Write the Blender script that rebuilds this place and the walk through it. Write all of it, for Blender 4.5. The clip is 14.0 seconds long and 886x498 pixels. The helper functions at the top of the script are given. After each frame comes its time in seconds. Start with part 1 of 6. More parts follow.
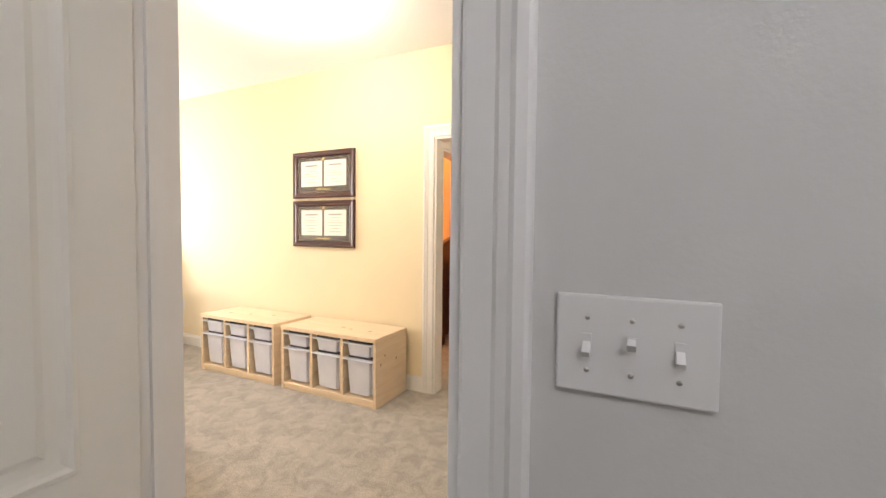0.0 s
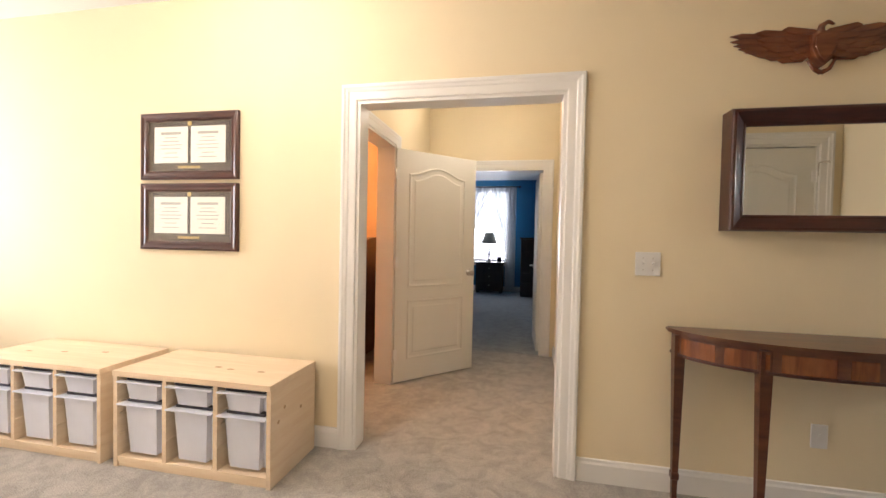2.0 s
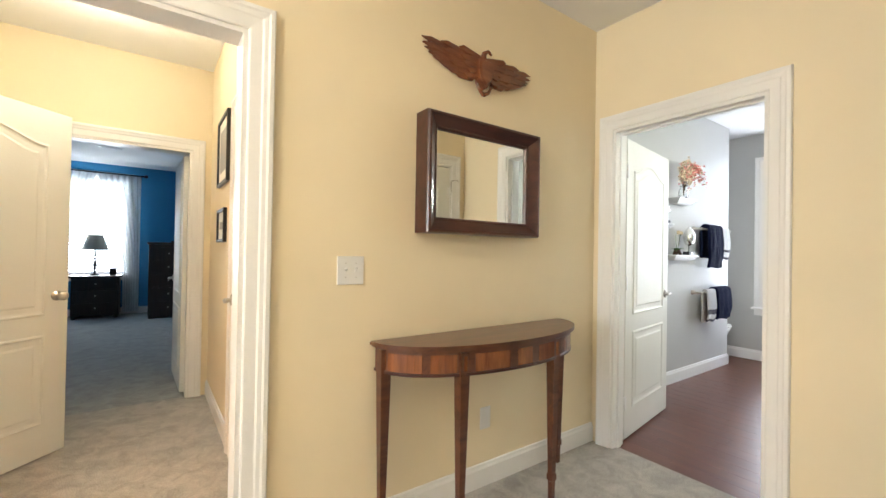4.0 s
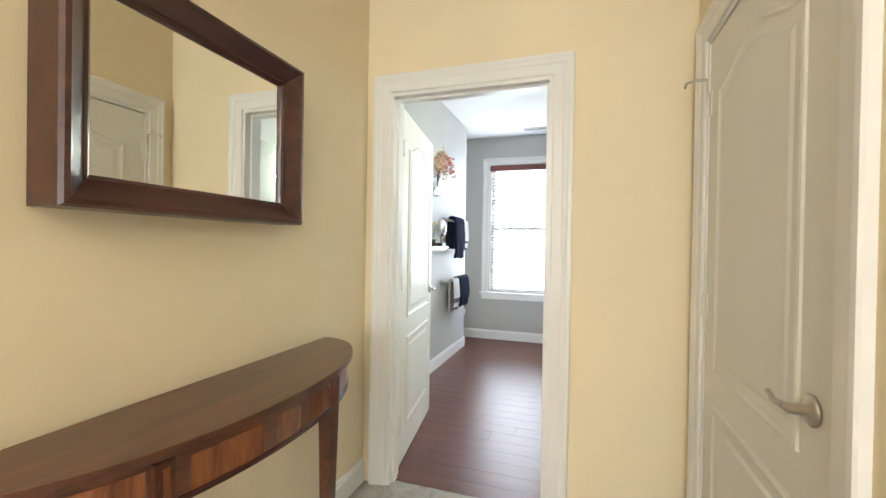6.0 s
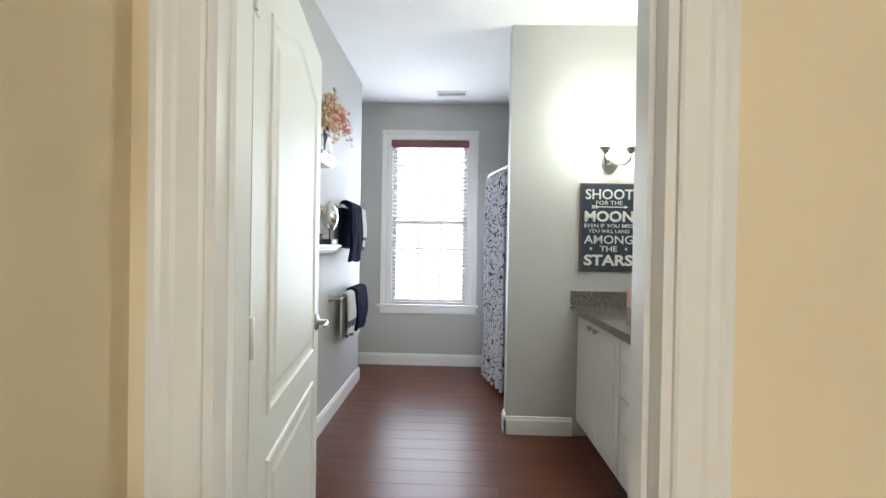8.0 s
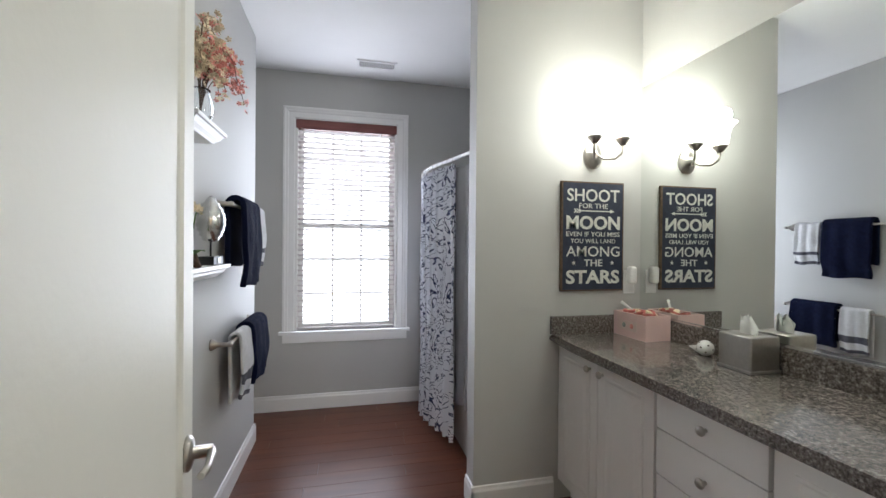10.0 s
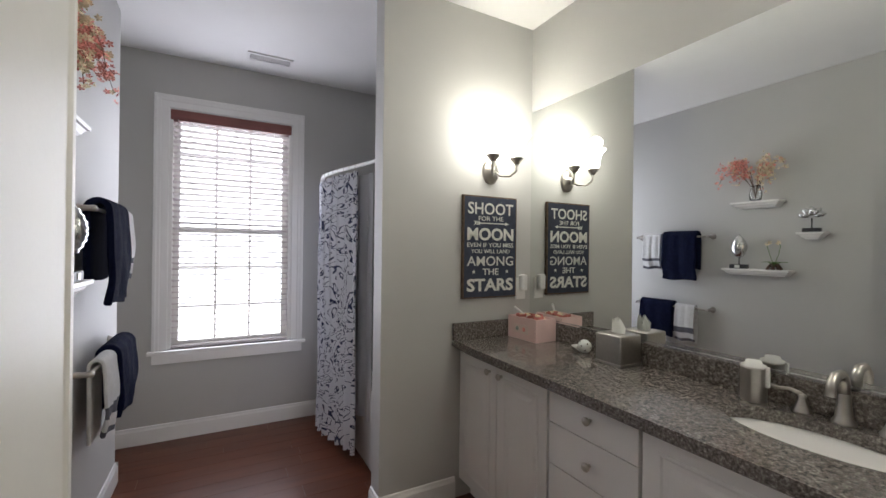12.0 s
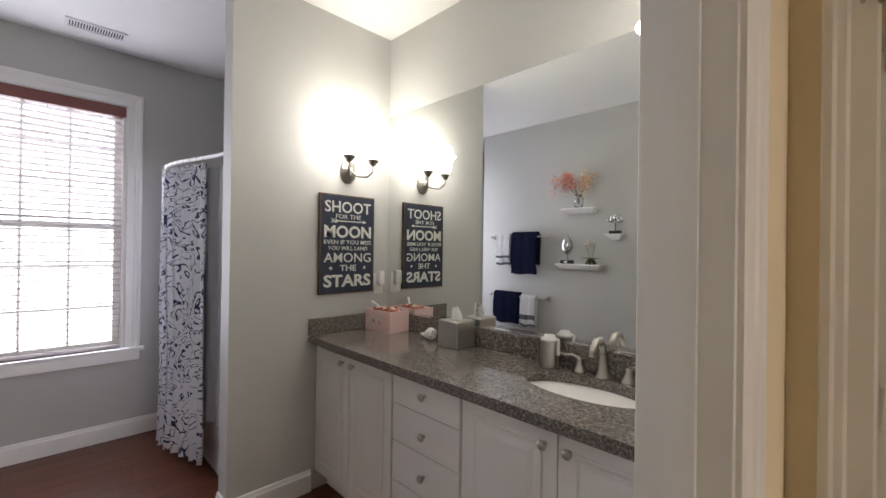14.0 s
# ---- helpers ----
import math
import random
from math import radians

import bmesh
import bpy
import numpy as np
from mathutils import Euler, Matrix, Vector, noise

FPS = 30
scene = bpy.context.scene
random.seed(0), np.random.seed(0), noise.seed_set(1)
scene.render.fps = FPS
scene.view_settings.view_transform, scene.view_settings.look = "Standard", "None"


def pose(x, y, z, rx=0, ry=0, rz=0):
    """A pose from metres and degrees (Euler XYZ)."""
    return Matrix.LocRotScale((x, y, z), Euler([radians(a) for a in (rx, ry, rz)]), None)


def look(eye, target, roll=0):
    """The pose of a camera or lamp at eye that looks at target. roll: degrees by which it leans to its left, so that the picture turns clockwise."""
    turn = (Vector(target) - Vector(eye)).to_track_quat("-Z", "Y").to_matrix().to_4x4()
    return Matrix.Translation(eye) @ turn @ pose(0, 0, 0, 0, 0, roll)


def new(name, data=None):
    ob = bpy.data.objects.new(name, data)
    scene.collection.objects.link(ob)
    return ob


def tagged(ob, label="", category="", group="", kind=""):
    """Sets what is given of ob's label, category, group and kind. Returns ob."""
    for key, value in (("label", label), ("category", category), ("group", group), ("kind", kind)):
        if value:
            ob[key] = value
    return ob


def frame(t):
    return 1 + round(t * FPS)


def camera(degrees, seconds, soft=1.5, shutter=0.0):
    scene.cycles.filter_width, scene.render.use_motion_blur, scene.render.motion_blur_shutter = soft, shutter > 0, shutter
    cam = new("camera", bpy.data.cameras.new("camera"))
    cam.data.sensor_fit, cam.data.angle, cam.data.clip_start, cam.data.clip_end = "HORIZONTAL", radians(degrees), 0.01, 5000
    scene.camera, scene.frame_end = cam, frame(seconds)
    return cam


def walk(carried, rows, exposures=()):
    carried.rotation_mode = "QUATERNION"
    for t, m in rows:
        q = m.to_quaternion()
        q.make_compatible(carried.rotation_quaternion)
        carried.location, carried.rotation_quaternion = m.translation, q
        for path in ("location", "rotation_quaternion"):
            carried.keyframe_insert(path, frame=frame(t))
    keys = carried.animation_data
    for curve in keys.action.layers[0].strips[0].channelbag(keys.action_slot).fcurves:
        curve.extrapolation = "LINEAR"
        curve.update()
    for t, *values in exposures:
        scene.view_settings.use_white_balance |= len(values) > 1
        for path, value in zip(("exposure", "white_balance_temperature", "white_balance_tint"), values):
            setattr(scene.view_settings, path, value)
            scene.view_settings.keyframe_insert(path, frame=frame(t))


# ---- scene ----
cam = camera(94.5, 14.0)
PATH = [
    (0, (0.096, 0.369, 1.3), (-0.774, 2.170, 1.218), 0.6),
    (0.5, (-0.039, 0.489, 1.277), (-0.975, 2.256, 1.211), 0.6),
    (1, (-0.203, 0.638, 1.27), (-1.134, 2.408, 1.204), 1),
    (1.5, (-0.329, 0.803, 1.256), (-1.045, 2.669, 1.199), 1.0),
    (2, (-0.407, 1.016, 1.256), (-0.802, 2.976, 1.208), 1.2),
    (2.3, (-0.454, 1.075, 1.237), (-0.609, 3.069, 1.221), 1.0),
    (2.5, (-0.528, 1.128, 1.261), (-0.484, 3.127, 1.215), 1.2),
    (3, (-0.608, 1.313, 1.235), (-0.093, 3.246, 1.241), 1.2),
    (3.5, (-0.581, 1.464, 1.226), (0.285, 3.267, 1.248), 1.1),
    (4, (-0.492, 1.611, 1.234), (0.671, 3.238, 1.252), 1.0),
    (4.2, (-0.451, 1.633, 1.234), (0.801, 3.192, 1.251), 0.9),
    (6.3, (0.142, 2.278, 1.259), (2.081, 2.768, 1.243), 0.9),
    (6.5, (0.259, 2.337, 1.255), (2.217, 2.743, 1.24), 0.8),
    (7, (0.578, 2.436, 1.253), (2.562, 2.69, 1.236), 0.5),
    (9.3, (1.831, 2.925, 1.296), (3.819, 2.707, 1.284), 1.0),
    (9.5, (1.886, 2.931, 1.312), (3.866, 2.650, 1.298), 0.7),
    (10, (1.999, 2.945, 1.334), (3.948, 2.495, 1.323), 0.5),
    (10.5, (2.064, 2.950, 1.357), (3.976, 2.365, 1.346), 0.5),
    (11, (2.074, 2.977, 1.370), (3.941, 2.262, 1.364), 0.6),
    (11.5, (2.045, 3.005, 1.380), (3.864, 2.175, 1.380), 0.6),
    (12, (2.008, 3.028, 1.377), (3.769, 2.081, 1.381), 0.7),
    (12.5, (1.968, 3.047, 1.380), (3.678, 2.010, 1.381), 0.7),
    (13, (1.927, 3.061, 1.380), (3.574, 1.925, 1.383), 0.7),
    (13.5, (1.879, 3.036, 1.373), (3.449, 1.796, 1.376), 0.7),
    (14, (1.813, 2.990, 1.368), (3.235, 1.583, 1.374), 0.8),
]
walk(cam, [(t, look(eye, target, roll)) for t, eye, target, roll in PATH],
     [(0, 0.5, 6500, 15), (1, 0.4, 6400, 18), (1.5, 0.38, 6300, 18), (2.5, 0.6, 6250, 14), (3.5, 0.98, 6150, 8), (4.2, 1.08, 6050, 6),
      (6.3, 1.05, 5950, 4), (7, 0.95, 5950, 4), (9.5, 0.34, 6050, 9), (11, 0.06, 6200, 12), (12.5, -0.14, 6350, 15), (13.5, -0.06, 6350, 16), (14, 0.1, 6400, 17)])

# ---- world and light ----
world = bpy.data.worlds.new("sky")
scene.world = world
world.use_nodes = True
wn = world.node_tree
sky = wn.nodes.new("ShaderNodeTexSky")
sky.sky_type = 'NISHITA'
sky.sun_disc = False
sky.sun_elevation = radians(28)
sky.sun_rotation = radians(250)
wn.links.new(sky.outputs[0], wn.nodes["Background"].inputs[0])
wn.nodes["Background"].inputs[1].default_value = 0.12


def lamp(name, kind, m, energy, color, size=0.1, size_y=None):
    d = bpy.data.lights.new(name, kind)
    d.energy, d.color = energy, color
    if kind == 'AREA':
        d.shape = 'RECTANGLE'
        d.size, d.size_y = size, size_y or size
    elif kind == 'POINT':
        d.shadow_soft_size = size
    elif kind == 'SUN':
        d.angle = size
    ob = new(name, d)
    ob.matrix_world = m
    return ob


lamp("sun", 'SUN', look((-20, -3, 10), (-5, 3, 1.5)), 3.0, (1.0, 0.93, 0.82), radians(0.5))
# daylight in the window openings
lamp("daylight_bath", 'AREA', look((5.475, 2.955, 1.50), (0, 2.955, 1.50)), 18, (0.87, 0.90, 1.0), 0.86, 1.8)
lamp("daylight_yellow_room", 'AREA', look((-5.37, 2.1, 1.45), (0, 2.1, 1.45)), 54, (1.0, 0.98, 0.96), 1.3, 1.7)
lamp("daylight_blue_room", 'AREA', look((-1.35, 11.22, 1.6), (-1.35, 0, 1.6)), 28, (0.95, 0.98, 1.0), 1.0, 1.7)
# lamps of the place (ceiling dome, sconces), with added fills between
lamp("bulb_ceiling", 'POINT', pose(-1.83, 2.2, 2.50), 30, (1.0, 0.87, 0.72), 0.1)
# added fill lights that brighten the hall, apricot and start rooms; no fixtures there
lamp("fill_hall", 'POINT', pose(-0.8, 4.6, 2.5), 12, (1.0, 0.88, 0.68), 0.1)
lamp("fill_orange_room", 'POINT', pose(-3.0, 4.2, 2.4), 45, (1.0, 0.60, 0.28), 0.1)
lamp("fill_start_room", 'POINT', pose(0.85, -0.3, 2.4), 18, (0.94, 0.96, 1.0), 0.1)
for bx, by in ((3.815, 1.585), (3.815, 1.745), (2.20, 1.585), (2.20, 1.745)):
    lamp("bulb_sconce", 'POINT', pose(bx, by, 2.055), 4.0 if bx > 3 else 2.2, (1.0, 0.99, 0.86), 0.04)


# ---- materials ----
def mat(name, color, rough=0.6, metal=0.0, var=0.08, scale=6.0, bump=0.1, bscale=60.0, spec=0.5, trans=0.0, emit=None, coat=0.0, rnd=0.0):
    m = bpy.data.materials.new(name)
    m.use_nodes = True
    nt = m.node_tree
    b = nt.nodes["Principled BSDF"]
    b.inputs["Roughness"].default_value = rough
    b.inputs["Metallic"].default_value = metal
    b.inputs["Specular IOR Level"].default_value = spec
    b.inputs["Transmission Weight"].default_value = trans
    b.inputs["Coat Weight"].default_value = coat
    b.inputs["Base Color"].default_value = (*color, 1)
    tc = nt.nodes.new("ShaderNodeTexCoord")
    if var > 0:
        n = nt.nodes.new("ShaderNodeTexNoise")
        n.inputs["Scale"].default_value = scale
        n.inputs["Detail"].default_value = 5
        nt.links.new(tc.outputs["Object"], n.inputs["Vector"])
        r = nt.nodes.new("ShaderNodeValToRGB")
        r.color_ramp.elements[0].position, r.color_ramp.elements[1].position = 0.3, 0.7
        r.color_ramp.elements[0].color = (*[c * (1 - var) for c in color], 1)
        r.color_ramp.elements[1].color = (*[min(1, c * (1 + var)) for c in color], 1)
        nt.links.new(n.outputs["Fac"], r.inputs["Fac"])
        out = r.outputs["Color"]
        if rnd > 0:
            oi = nt.nodes.new("ShaderNodeObjectInfo")
            mr = nt.nodes.new("ShaderNodeMapRange")
            mr.inputs["To Min"].default_value, mr.inputs["To Max"].default_value = 1 - rnd, 1 + rnd
            nt.links.new(oi.outputs["Random"], mr.inputs["Value"])
            hs = nt.nodes.new("ShaderNodeHueSaturation")
            nt.links.new(mr.outputs[0], hs.inputs["Value"])
            nt.links.new(out, hs.inputs["Color"])
            out = hs.outputs["Color"]
        nt.links.new(out, b.inputs["Base Color"])
    if bump > 0:
        n2 = nt.nodes.new("ShaderNodeTexNoise")
        n2.inputs["Scale"].default_value = bscale
        n2.inputs["Detail"].default_value = 4
        nt.links.new(tc.outputs["Object"], n2.inputs["Vector"])
        bp = nt.nodes.new("ShaderNodeBump")
        bp.inputs["Strength"].default_value = bump
        bp.inputs["Distance"].default_value = 0.01
        nt.links.new(n2.outputs["Fac"], bp.inputs["Height"])
        nt.links.new(bp.outputs["Normal"], b.inputs["Normal"])
    if emit:
        b.inputs["Emission Color"].default_value = (*emit[:3], 1)
        b.inputs["Emission Strength"].default_value = emit[3]
    return m


def wood(name, dark, light, rough=0.4, axis=0, freq=9.0, coat=0.0, rnd=0.0, stretch=9.0, bump=0.06):
    """Grain along the given axis: stretched noise through a wave."""
    m = bpy.data.materials.new(name)
    m.use_nodes = True
    nt = m.node_tree
    b = nt.nodes["Principled BSDF"]
    b.inputs["Roughness"].default_value = rough
    b.inputs["Coat Weight"].default_value = coat
    b.inputs["Coat Roughness"].default_value = 0.15
    tc = nt.nodes.new("ShaderNodeTexCoord")
    mp = nt.nodes.new("ShaderNodeMapping")
    s = [stretch, stretch, stretch]
    s[axis] = 1.0
    mp.inputs["Scale"].default_value = s
    nt.links.new(tc.outputs["Object"], mp.inputs["Vector"])
    vec = mp.outputs["Vector"]
    oi = nt.nodes.new("ShaderNodeObjectInfo")
    if rnd > 0:
        ad = nt.nodes.new("ShaderNodeVectorMath")
        ad.operation = 'MULTIPLY_ADD'
        ad.inputs[1].default_value = (1, 1, 1)
        sc = nt.nodes.new("ShaderNodeVectorMath")
        sc.operation = 'SCALE'
        sc.inputs[0].default_value = (37, 53, 71)
        nt.links.new(oi.outputs["Random"], sc.inputs["Scale"])
        nt.links.new(vec, ad.inputs[0])
        nt.links.new(sc.outputs[0], ad.inputs[2])
        vec = ad.outputs[0]
    n = nt.nodes.new("ShaderNodeTexNoise")
    n.inputs["Scale"].default_value = freq * 0.35
    n.inputs["Detail"].default_value = 8
    n.inputs["Roughness"].default_value = 0.65
    n.inputs["Distortion"].default_value = 0.6
    nt.links.new(vec, n.inputs["Vector"])
    r = nt.nodes.new("ShaderNodeValToRGB")
    r.color_ramp.elements[0].position, r.color_ramp.elements[1].position = 0.32, 0.68
    r.color_ramp.elements[0].color, r.color_ramp.elements[1].color = (*dark, 1), (*light, 1)
    nt.links.new(n.outputs["Fac"], r.inputs["Fac"])
    out = r.outputs["Color"]
    if rnd > 0:
        mr = nt.nodes.new("ShaderNodeMapRange")
        mr.inputs["To Min"].default_value, mr.inputs["To Max"].default_value = 1 - rnd, 1 + rnd
        nt.links.new(oi.outputs["Random"], mr.inputs["Value"])
        hs = nt.nodes.new("ShaderNodeHueSaturation")
        nt.links.new(mr.outputs[0], hs.inputs["Value"])
        nt.links.new(out, hs.inputs["Color"])
        out = hs.outputs["Color"]
    nt.links.new(out, b.inputs["Base Color"])
    bp = nt.nodes.new("ShaderNodeBump")
    bp.inputs["Strength"].default_value = bump
    bp.inputs["Distance"].default_value = 0.005
    nt.links.new(n.outputs["Fac"], bp.inputs["Height"])
    nt.links.new(bp.outputs["Normal"], b.inputs["Normal"])
    return m


def ramp_mat(name, stops, scale, rough, bump, tex="NOISE", detail=6, coat=0.0):
    """A speckled surface: several colours along a noise or a cell pattern."""
    m = bpy.data.materials.new(name)
    m.use_nodes = True
    nt = m.node_tree
    b = nt.nodes["Principled BSDF"]
    b.inputs["Roughness"].default_value = rough
    b.inputs["Coat Weight"].default_value = coat
    tc = nt.nodes.new("ShaderNodeTexCoord")
    n = nt.nodes.new("ShaderNodeTexNoise")
    n.inputs["Scale"].default_value = scale
    n.inputs["Detail"].default_value = detail
    n.inputs["Roughness"].default_value = 0.7
    nt.links.new(tc.outputs["Object"], n.inputs["Vector"])
    r = nt.nodes.new("ShaderNodeValToRGB")
    els = r.color_ramp.elements
    while len(els) < len(stops):
        els.new(0.5)
    for e, (p, c) in zip(els, stops):
        e.position, e.color = p, (*c, 1)
    nt.links.new(n.outputs["Fac"], r.inputs["Fac"])
    nt.links.new(r.outputs["Color"], b.inputs["Base Color"])
    if bump:
        bp = nt.nodes.new("ShaderNodeBump")
        bp.inputs["Strength"].default_value = bump
        bp.inputs["Distance"].default_value = 0.004
        nt.links.new(n.outputs["Fac"], bp.inputs["Height"])
        nt.links.new(bp.outputs["Normal"], b.inputs["Normal"])
    return m


def carpet_mat(name, base):
    """Cut pile: fine tufts over the broad brushed patches of a walked-on carpet."""
    m = bpy.data.materials.new(name)
    m.use_nodes = True
    nt = m.node_tree
    b = nt.nodes["Principled BSDF"]
    b.inputs["Roughness"].default_value = 1.0
    b.inputs["Specular IOR Level"].default_value = 0.1
    b.inputs["Sheen Weight"].default_value = 0.25
    tc = nt.nodes.new("ShaderNodeTexCoord")
    big = nt.nodes.new("ShaderNodeTexNoise")
    big.inputs["Scale"].default_value = 9.0
    big.inputs["Roughness"].default_value = 0.72
    big.inputs["Detail"].default_value = 10
    big.inputs["Distortion"].default_value = 0.7
    fine = nt.nodes.new("ShaderNodeTexNoise")
    fine.inputs["Scale"].default_value = 130
    fine.inputs["Detail"].default_value = 3
    nt.links.new(tc.outputs["Object"], big.inputs["Vector"])
    nt.links.new(tc.outputs["Object"], fine.inputs["Vector"])
    r = nt.nodes.new("ShaderNodeValToRGB")
    r.color_ramp.elements[0].position, r.color_ramp.elements[1].position = 0.40, 0.60
    r.color_ramp.elements[0].color = (*[c * 0.80 for c in base], 1)
    r.color_ramp.elements[1].color = (*[c * 1.14 for c in base], 1)
    nt.links.new(big.outputs["Fac"], r.inputs["Fac"])
    mx = nt.nodes.new("ShaderNodeMixRGB")
    mx.blend_type = 'OVERLAY'
    mx.inputs[0].default_value = 0.55
    nt.links.new(r.outputs["Color"], mx.inputs[1])
    nt.links.new(fine.outputs["Fac"], mx.inputs[2])
    nt.links.new(mx.outputs[0], b.inputs["Base Color"])
    bp = nt.nodes.new("ShaderNodeBump")
    bp.inputs["Strength"].default_value = 0.7
    bp.inputs["Distance"].default_value = 0.012
    nt.links.new(fine.outputs["Fac"], bp.inputs["Height"])
    nt.links.new(bp.outputs["Normal"], b.inputs["Normal"])
    return m


YELLOW = mat("yellow_paint", (0.80, 0.69, 0.485), 0.75, var=0.025, scale=2.0, bump=0.06, bscale=160)
GREY = mat("grey_paint", (0.49, 0.485, 0.465), 0.6, var=0.02, scale=2.0, bump=0.06, bscale=160)
START = mat("start_room_paint", (0.62, 0.61, 0.59), 0.7, var=0.02, scale=2.0, bump=0.06, bscale=160)
BLUE = mat("blue_paint", (0.035, 0.21, 0.42), 0.7, var=0.04, scale=2.0, bump=0.05, bscale=160)
ORANGE = mat("apricot_paint", (0.75, 0.50, 0.26), 0.7, var=0.03, scale=2.0, bump=0.05, bscale=160)
CEIL = mat("ceiling_paint", (0.85, 0.84, 0.82), 0.9, var=0.015, scale=3.0, bump=0.1, bscale=220)
TRIM = mat("white_trim_paint", (0.80, 0.79, 0.77), 0.32, var=0.015, scale=4.0, bump=0.03, bscale=90)
DOORP = mat("door_paint", (0.76, 0.75, 0.70), 0.5, var=0.02, scale=3.0, bump=0.05, bscale=70)
CARPET = carpet_mat("beige_carpet", (0.39, 0.365, 0.33))
CARPET_B = carpet_mat("grey_carpet", (0.30, 0.31, 0.30))
PLANK = wood("cherry_plank", (0.085, 0.024, 0.011), (0.135, 0.042, 0.019), 0.33, axis=1, freq=5, rnd=0.03, coat=0.0, stretch=8)
MAHOG = wood("mahogany", (0.045, 0.012, 0.006), (0.13, 0.042, 0.018), 0.28, axis=0, freq=8, coat=0.35)
INLAY = wood("flame_veneer", (0.10, 0.026, 0.009), (0.30, 0.105, 0.036), 0.25, axis=2, freq=8, coat=0.4)
DARKWOOD = wood("dark_frame_wood", (0.030, 0.008, 0.006), (0.075, 0.021, 0.014), 0.3, axis=0, freq=8, coat=0.3)
ESPRESSO = wood("espresso_wood", (0.012, 0.006, 0.005), (0.035, 0.014, 0.010), 0.35, axis=2, freq=8)
CARVED = wood("carved_walnut", (0.09, 0.024, 0.010), (0.24, 0.075, 0.030), 0.22, axis=0, freq=12, coat=0.5, stretch=5)
PINE = wood("pale_pine", (0.74, 0.57, 0.39), (0.83, 0.69, 0.51), 0.5, axis=0, freq=7, rnd=0.05)
PINE_Z = wood("pale_pine_upright", (0.72, 0.55, 0.37), (0.81, 0.67, 0.49), 0.5, axis=1, freq=7)
KNOT = mat("pine_knot", (0.46, 0.29, 0.15), 0.5, var=0.3, scale=90)
BIN = mat("translucent_plastic", (0.76, 0.79, 0.90), 0.35, var=0.03, scale=9, bump=0.0, trans=0.1)
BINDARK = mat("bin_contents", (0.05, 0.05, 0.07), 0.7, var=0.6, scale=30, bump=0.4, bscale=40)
METAL = mat("brushed_nickel", (0.52, 0.49, 0.45), 0.28, 1.0, var=0.05, scale=30, bump=0.02)
CHROME = mat("chrome", (0.72, 0.72, 0.72), 0.12, 1.0, var=0.02, scale=8, bump=0.0)
STEEL = mat("brushed_steel", (0.50, 0.48, 0.45), 0.34, 1.0, var=0.06, scale=60, bump=0.04, bscale=200)
MIRROR = mat("mirror_silver", (0.86, 0.88, 0.86), 0.012, 1.0, var=0.0, bump=0.0)
PLASTIC = mat("white_plastic", (0.74, 0.73, 0.71), 0.35, var=0.01, scale=5, bump=0.0)
DARKGAP = mat("dark_slot", (0.10, 0.09, 0.08), 0.7, var=0.1)
MATBOARD = mat("dark_mat_board", (0.045, 0.030, 0.026), 0.8, var=0.1, scale=40)
PAPER = mat("certificate_paper", (0.80, 0.76, 0.66), 0.6, var=0.02, scale=8, bump=0.0)
INK = mat("grey_ink", (0.38, 0.35, 0.31), 0.7, var=0.1)
GOLD = mat("gold_print", (0.55, 0.36, 0.10), 0.4, 0.4, var=0.1, scale=30)
GRANITE = ramp_mat("speckled_granite", [(0.30, (0.025, 0.02, 0.018)), (0.45, (0.10, 0.083, 0.072)), (0.56, (0.19, 0.165, 0.145)), (0.68, (0.40, 0.37, 0.33))], 110, 0.16, 0.02, detail=4, coat=0.3)
CABINET = mat("white_cabinet", (0.82, 0.80, 0.78), 0.35, var=0.01, scale=3, bump=0.02)
PORCELAIN = mat("porcelain", (0.82, 0.82, 0.79), 0.12, var=0.01, scale=3, bump=0.0, coat=0.5)
NAVY = mat("navy_terry", (0.006, 0.009, 0.030), 0.95, var=0.25, scale=40, bump=0.9, bscale=220, spec=0.1)
WHITET = mat("white_terry", (0.70, 0.70, 0.70), 0.95, var=0.05, scale=40, bump=0.8, bscale=220, spec=0.1)
GREYBAND = mat("grey_band", (0.09, 0.09, 0.11), 0.9, var=0.1, scale=60, bump=0.4, bscale=220)
SLATE = ramp_mat("slate_blue_board", [(0.3, (0.018, 0.022, 0.040)), (0.6, (0.028, 0.035, 0.062)), (0.8, (0.06, 0.065, 0.085))], 22, 0.7, 0.1)
LETTER = mat("cream_letter_paint", (0.66, 0.66, 0.60), 0.7, var=0.12, scale=60, bump=0.0)
BOARDEDGE = mat("worn_brown_edge", (0.12, 0.075, 0.045), 0.8, var=0.4, scale=50)
PINKP = mat("pink_painted_wood", (0.80, 0.57, 0.53), 0.55, var=0.05, scale=12)
SHADE = mat("frosted_glass_lit", (0.9, 0.88, 0.8), 0.5, var=0.0, bump=0.0, emit=(1.0, 0.98, 0.86, 8.0))
DOME = mat("lit_dome_glass", (0.9, 0.88, 0.8), 0.5, var=0.0, bump=0.0, emit=(1.0, 0.90, 0.70, 6.0))
BLIND = mat("blind_slat", (0.66, 0.61, 0.62), 0.45, var=0.03, scale=9, bump=0.02)
VALANCE = wood("valance_wood", (0.15, 0.045, 0.04), (0.24, 0.08, 0.07), 0.4, axis=1, freq=8)
SHEER = mat("white_sheer", (0.75, 0.77, 0.80), 0.9, var=0.06, scale=20, bump=0.1, trans=0.15)
CREAM = mat("cream_upholstery", (0.55, 0.47, 0.40), 0.95, var=0.06, scale=25, bump=0.3, bscale=160)
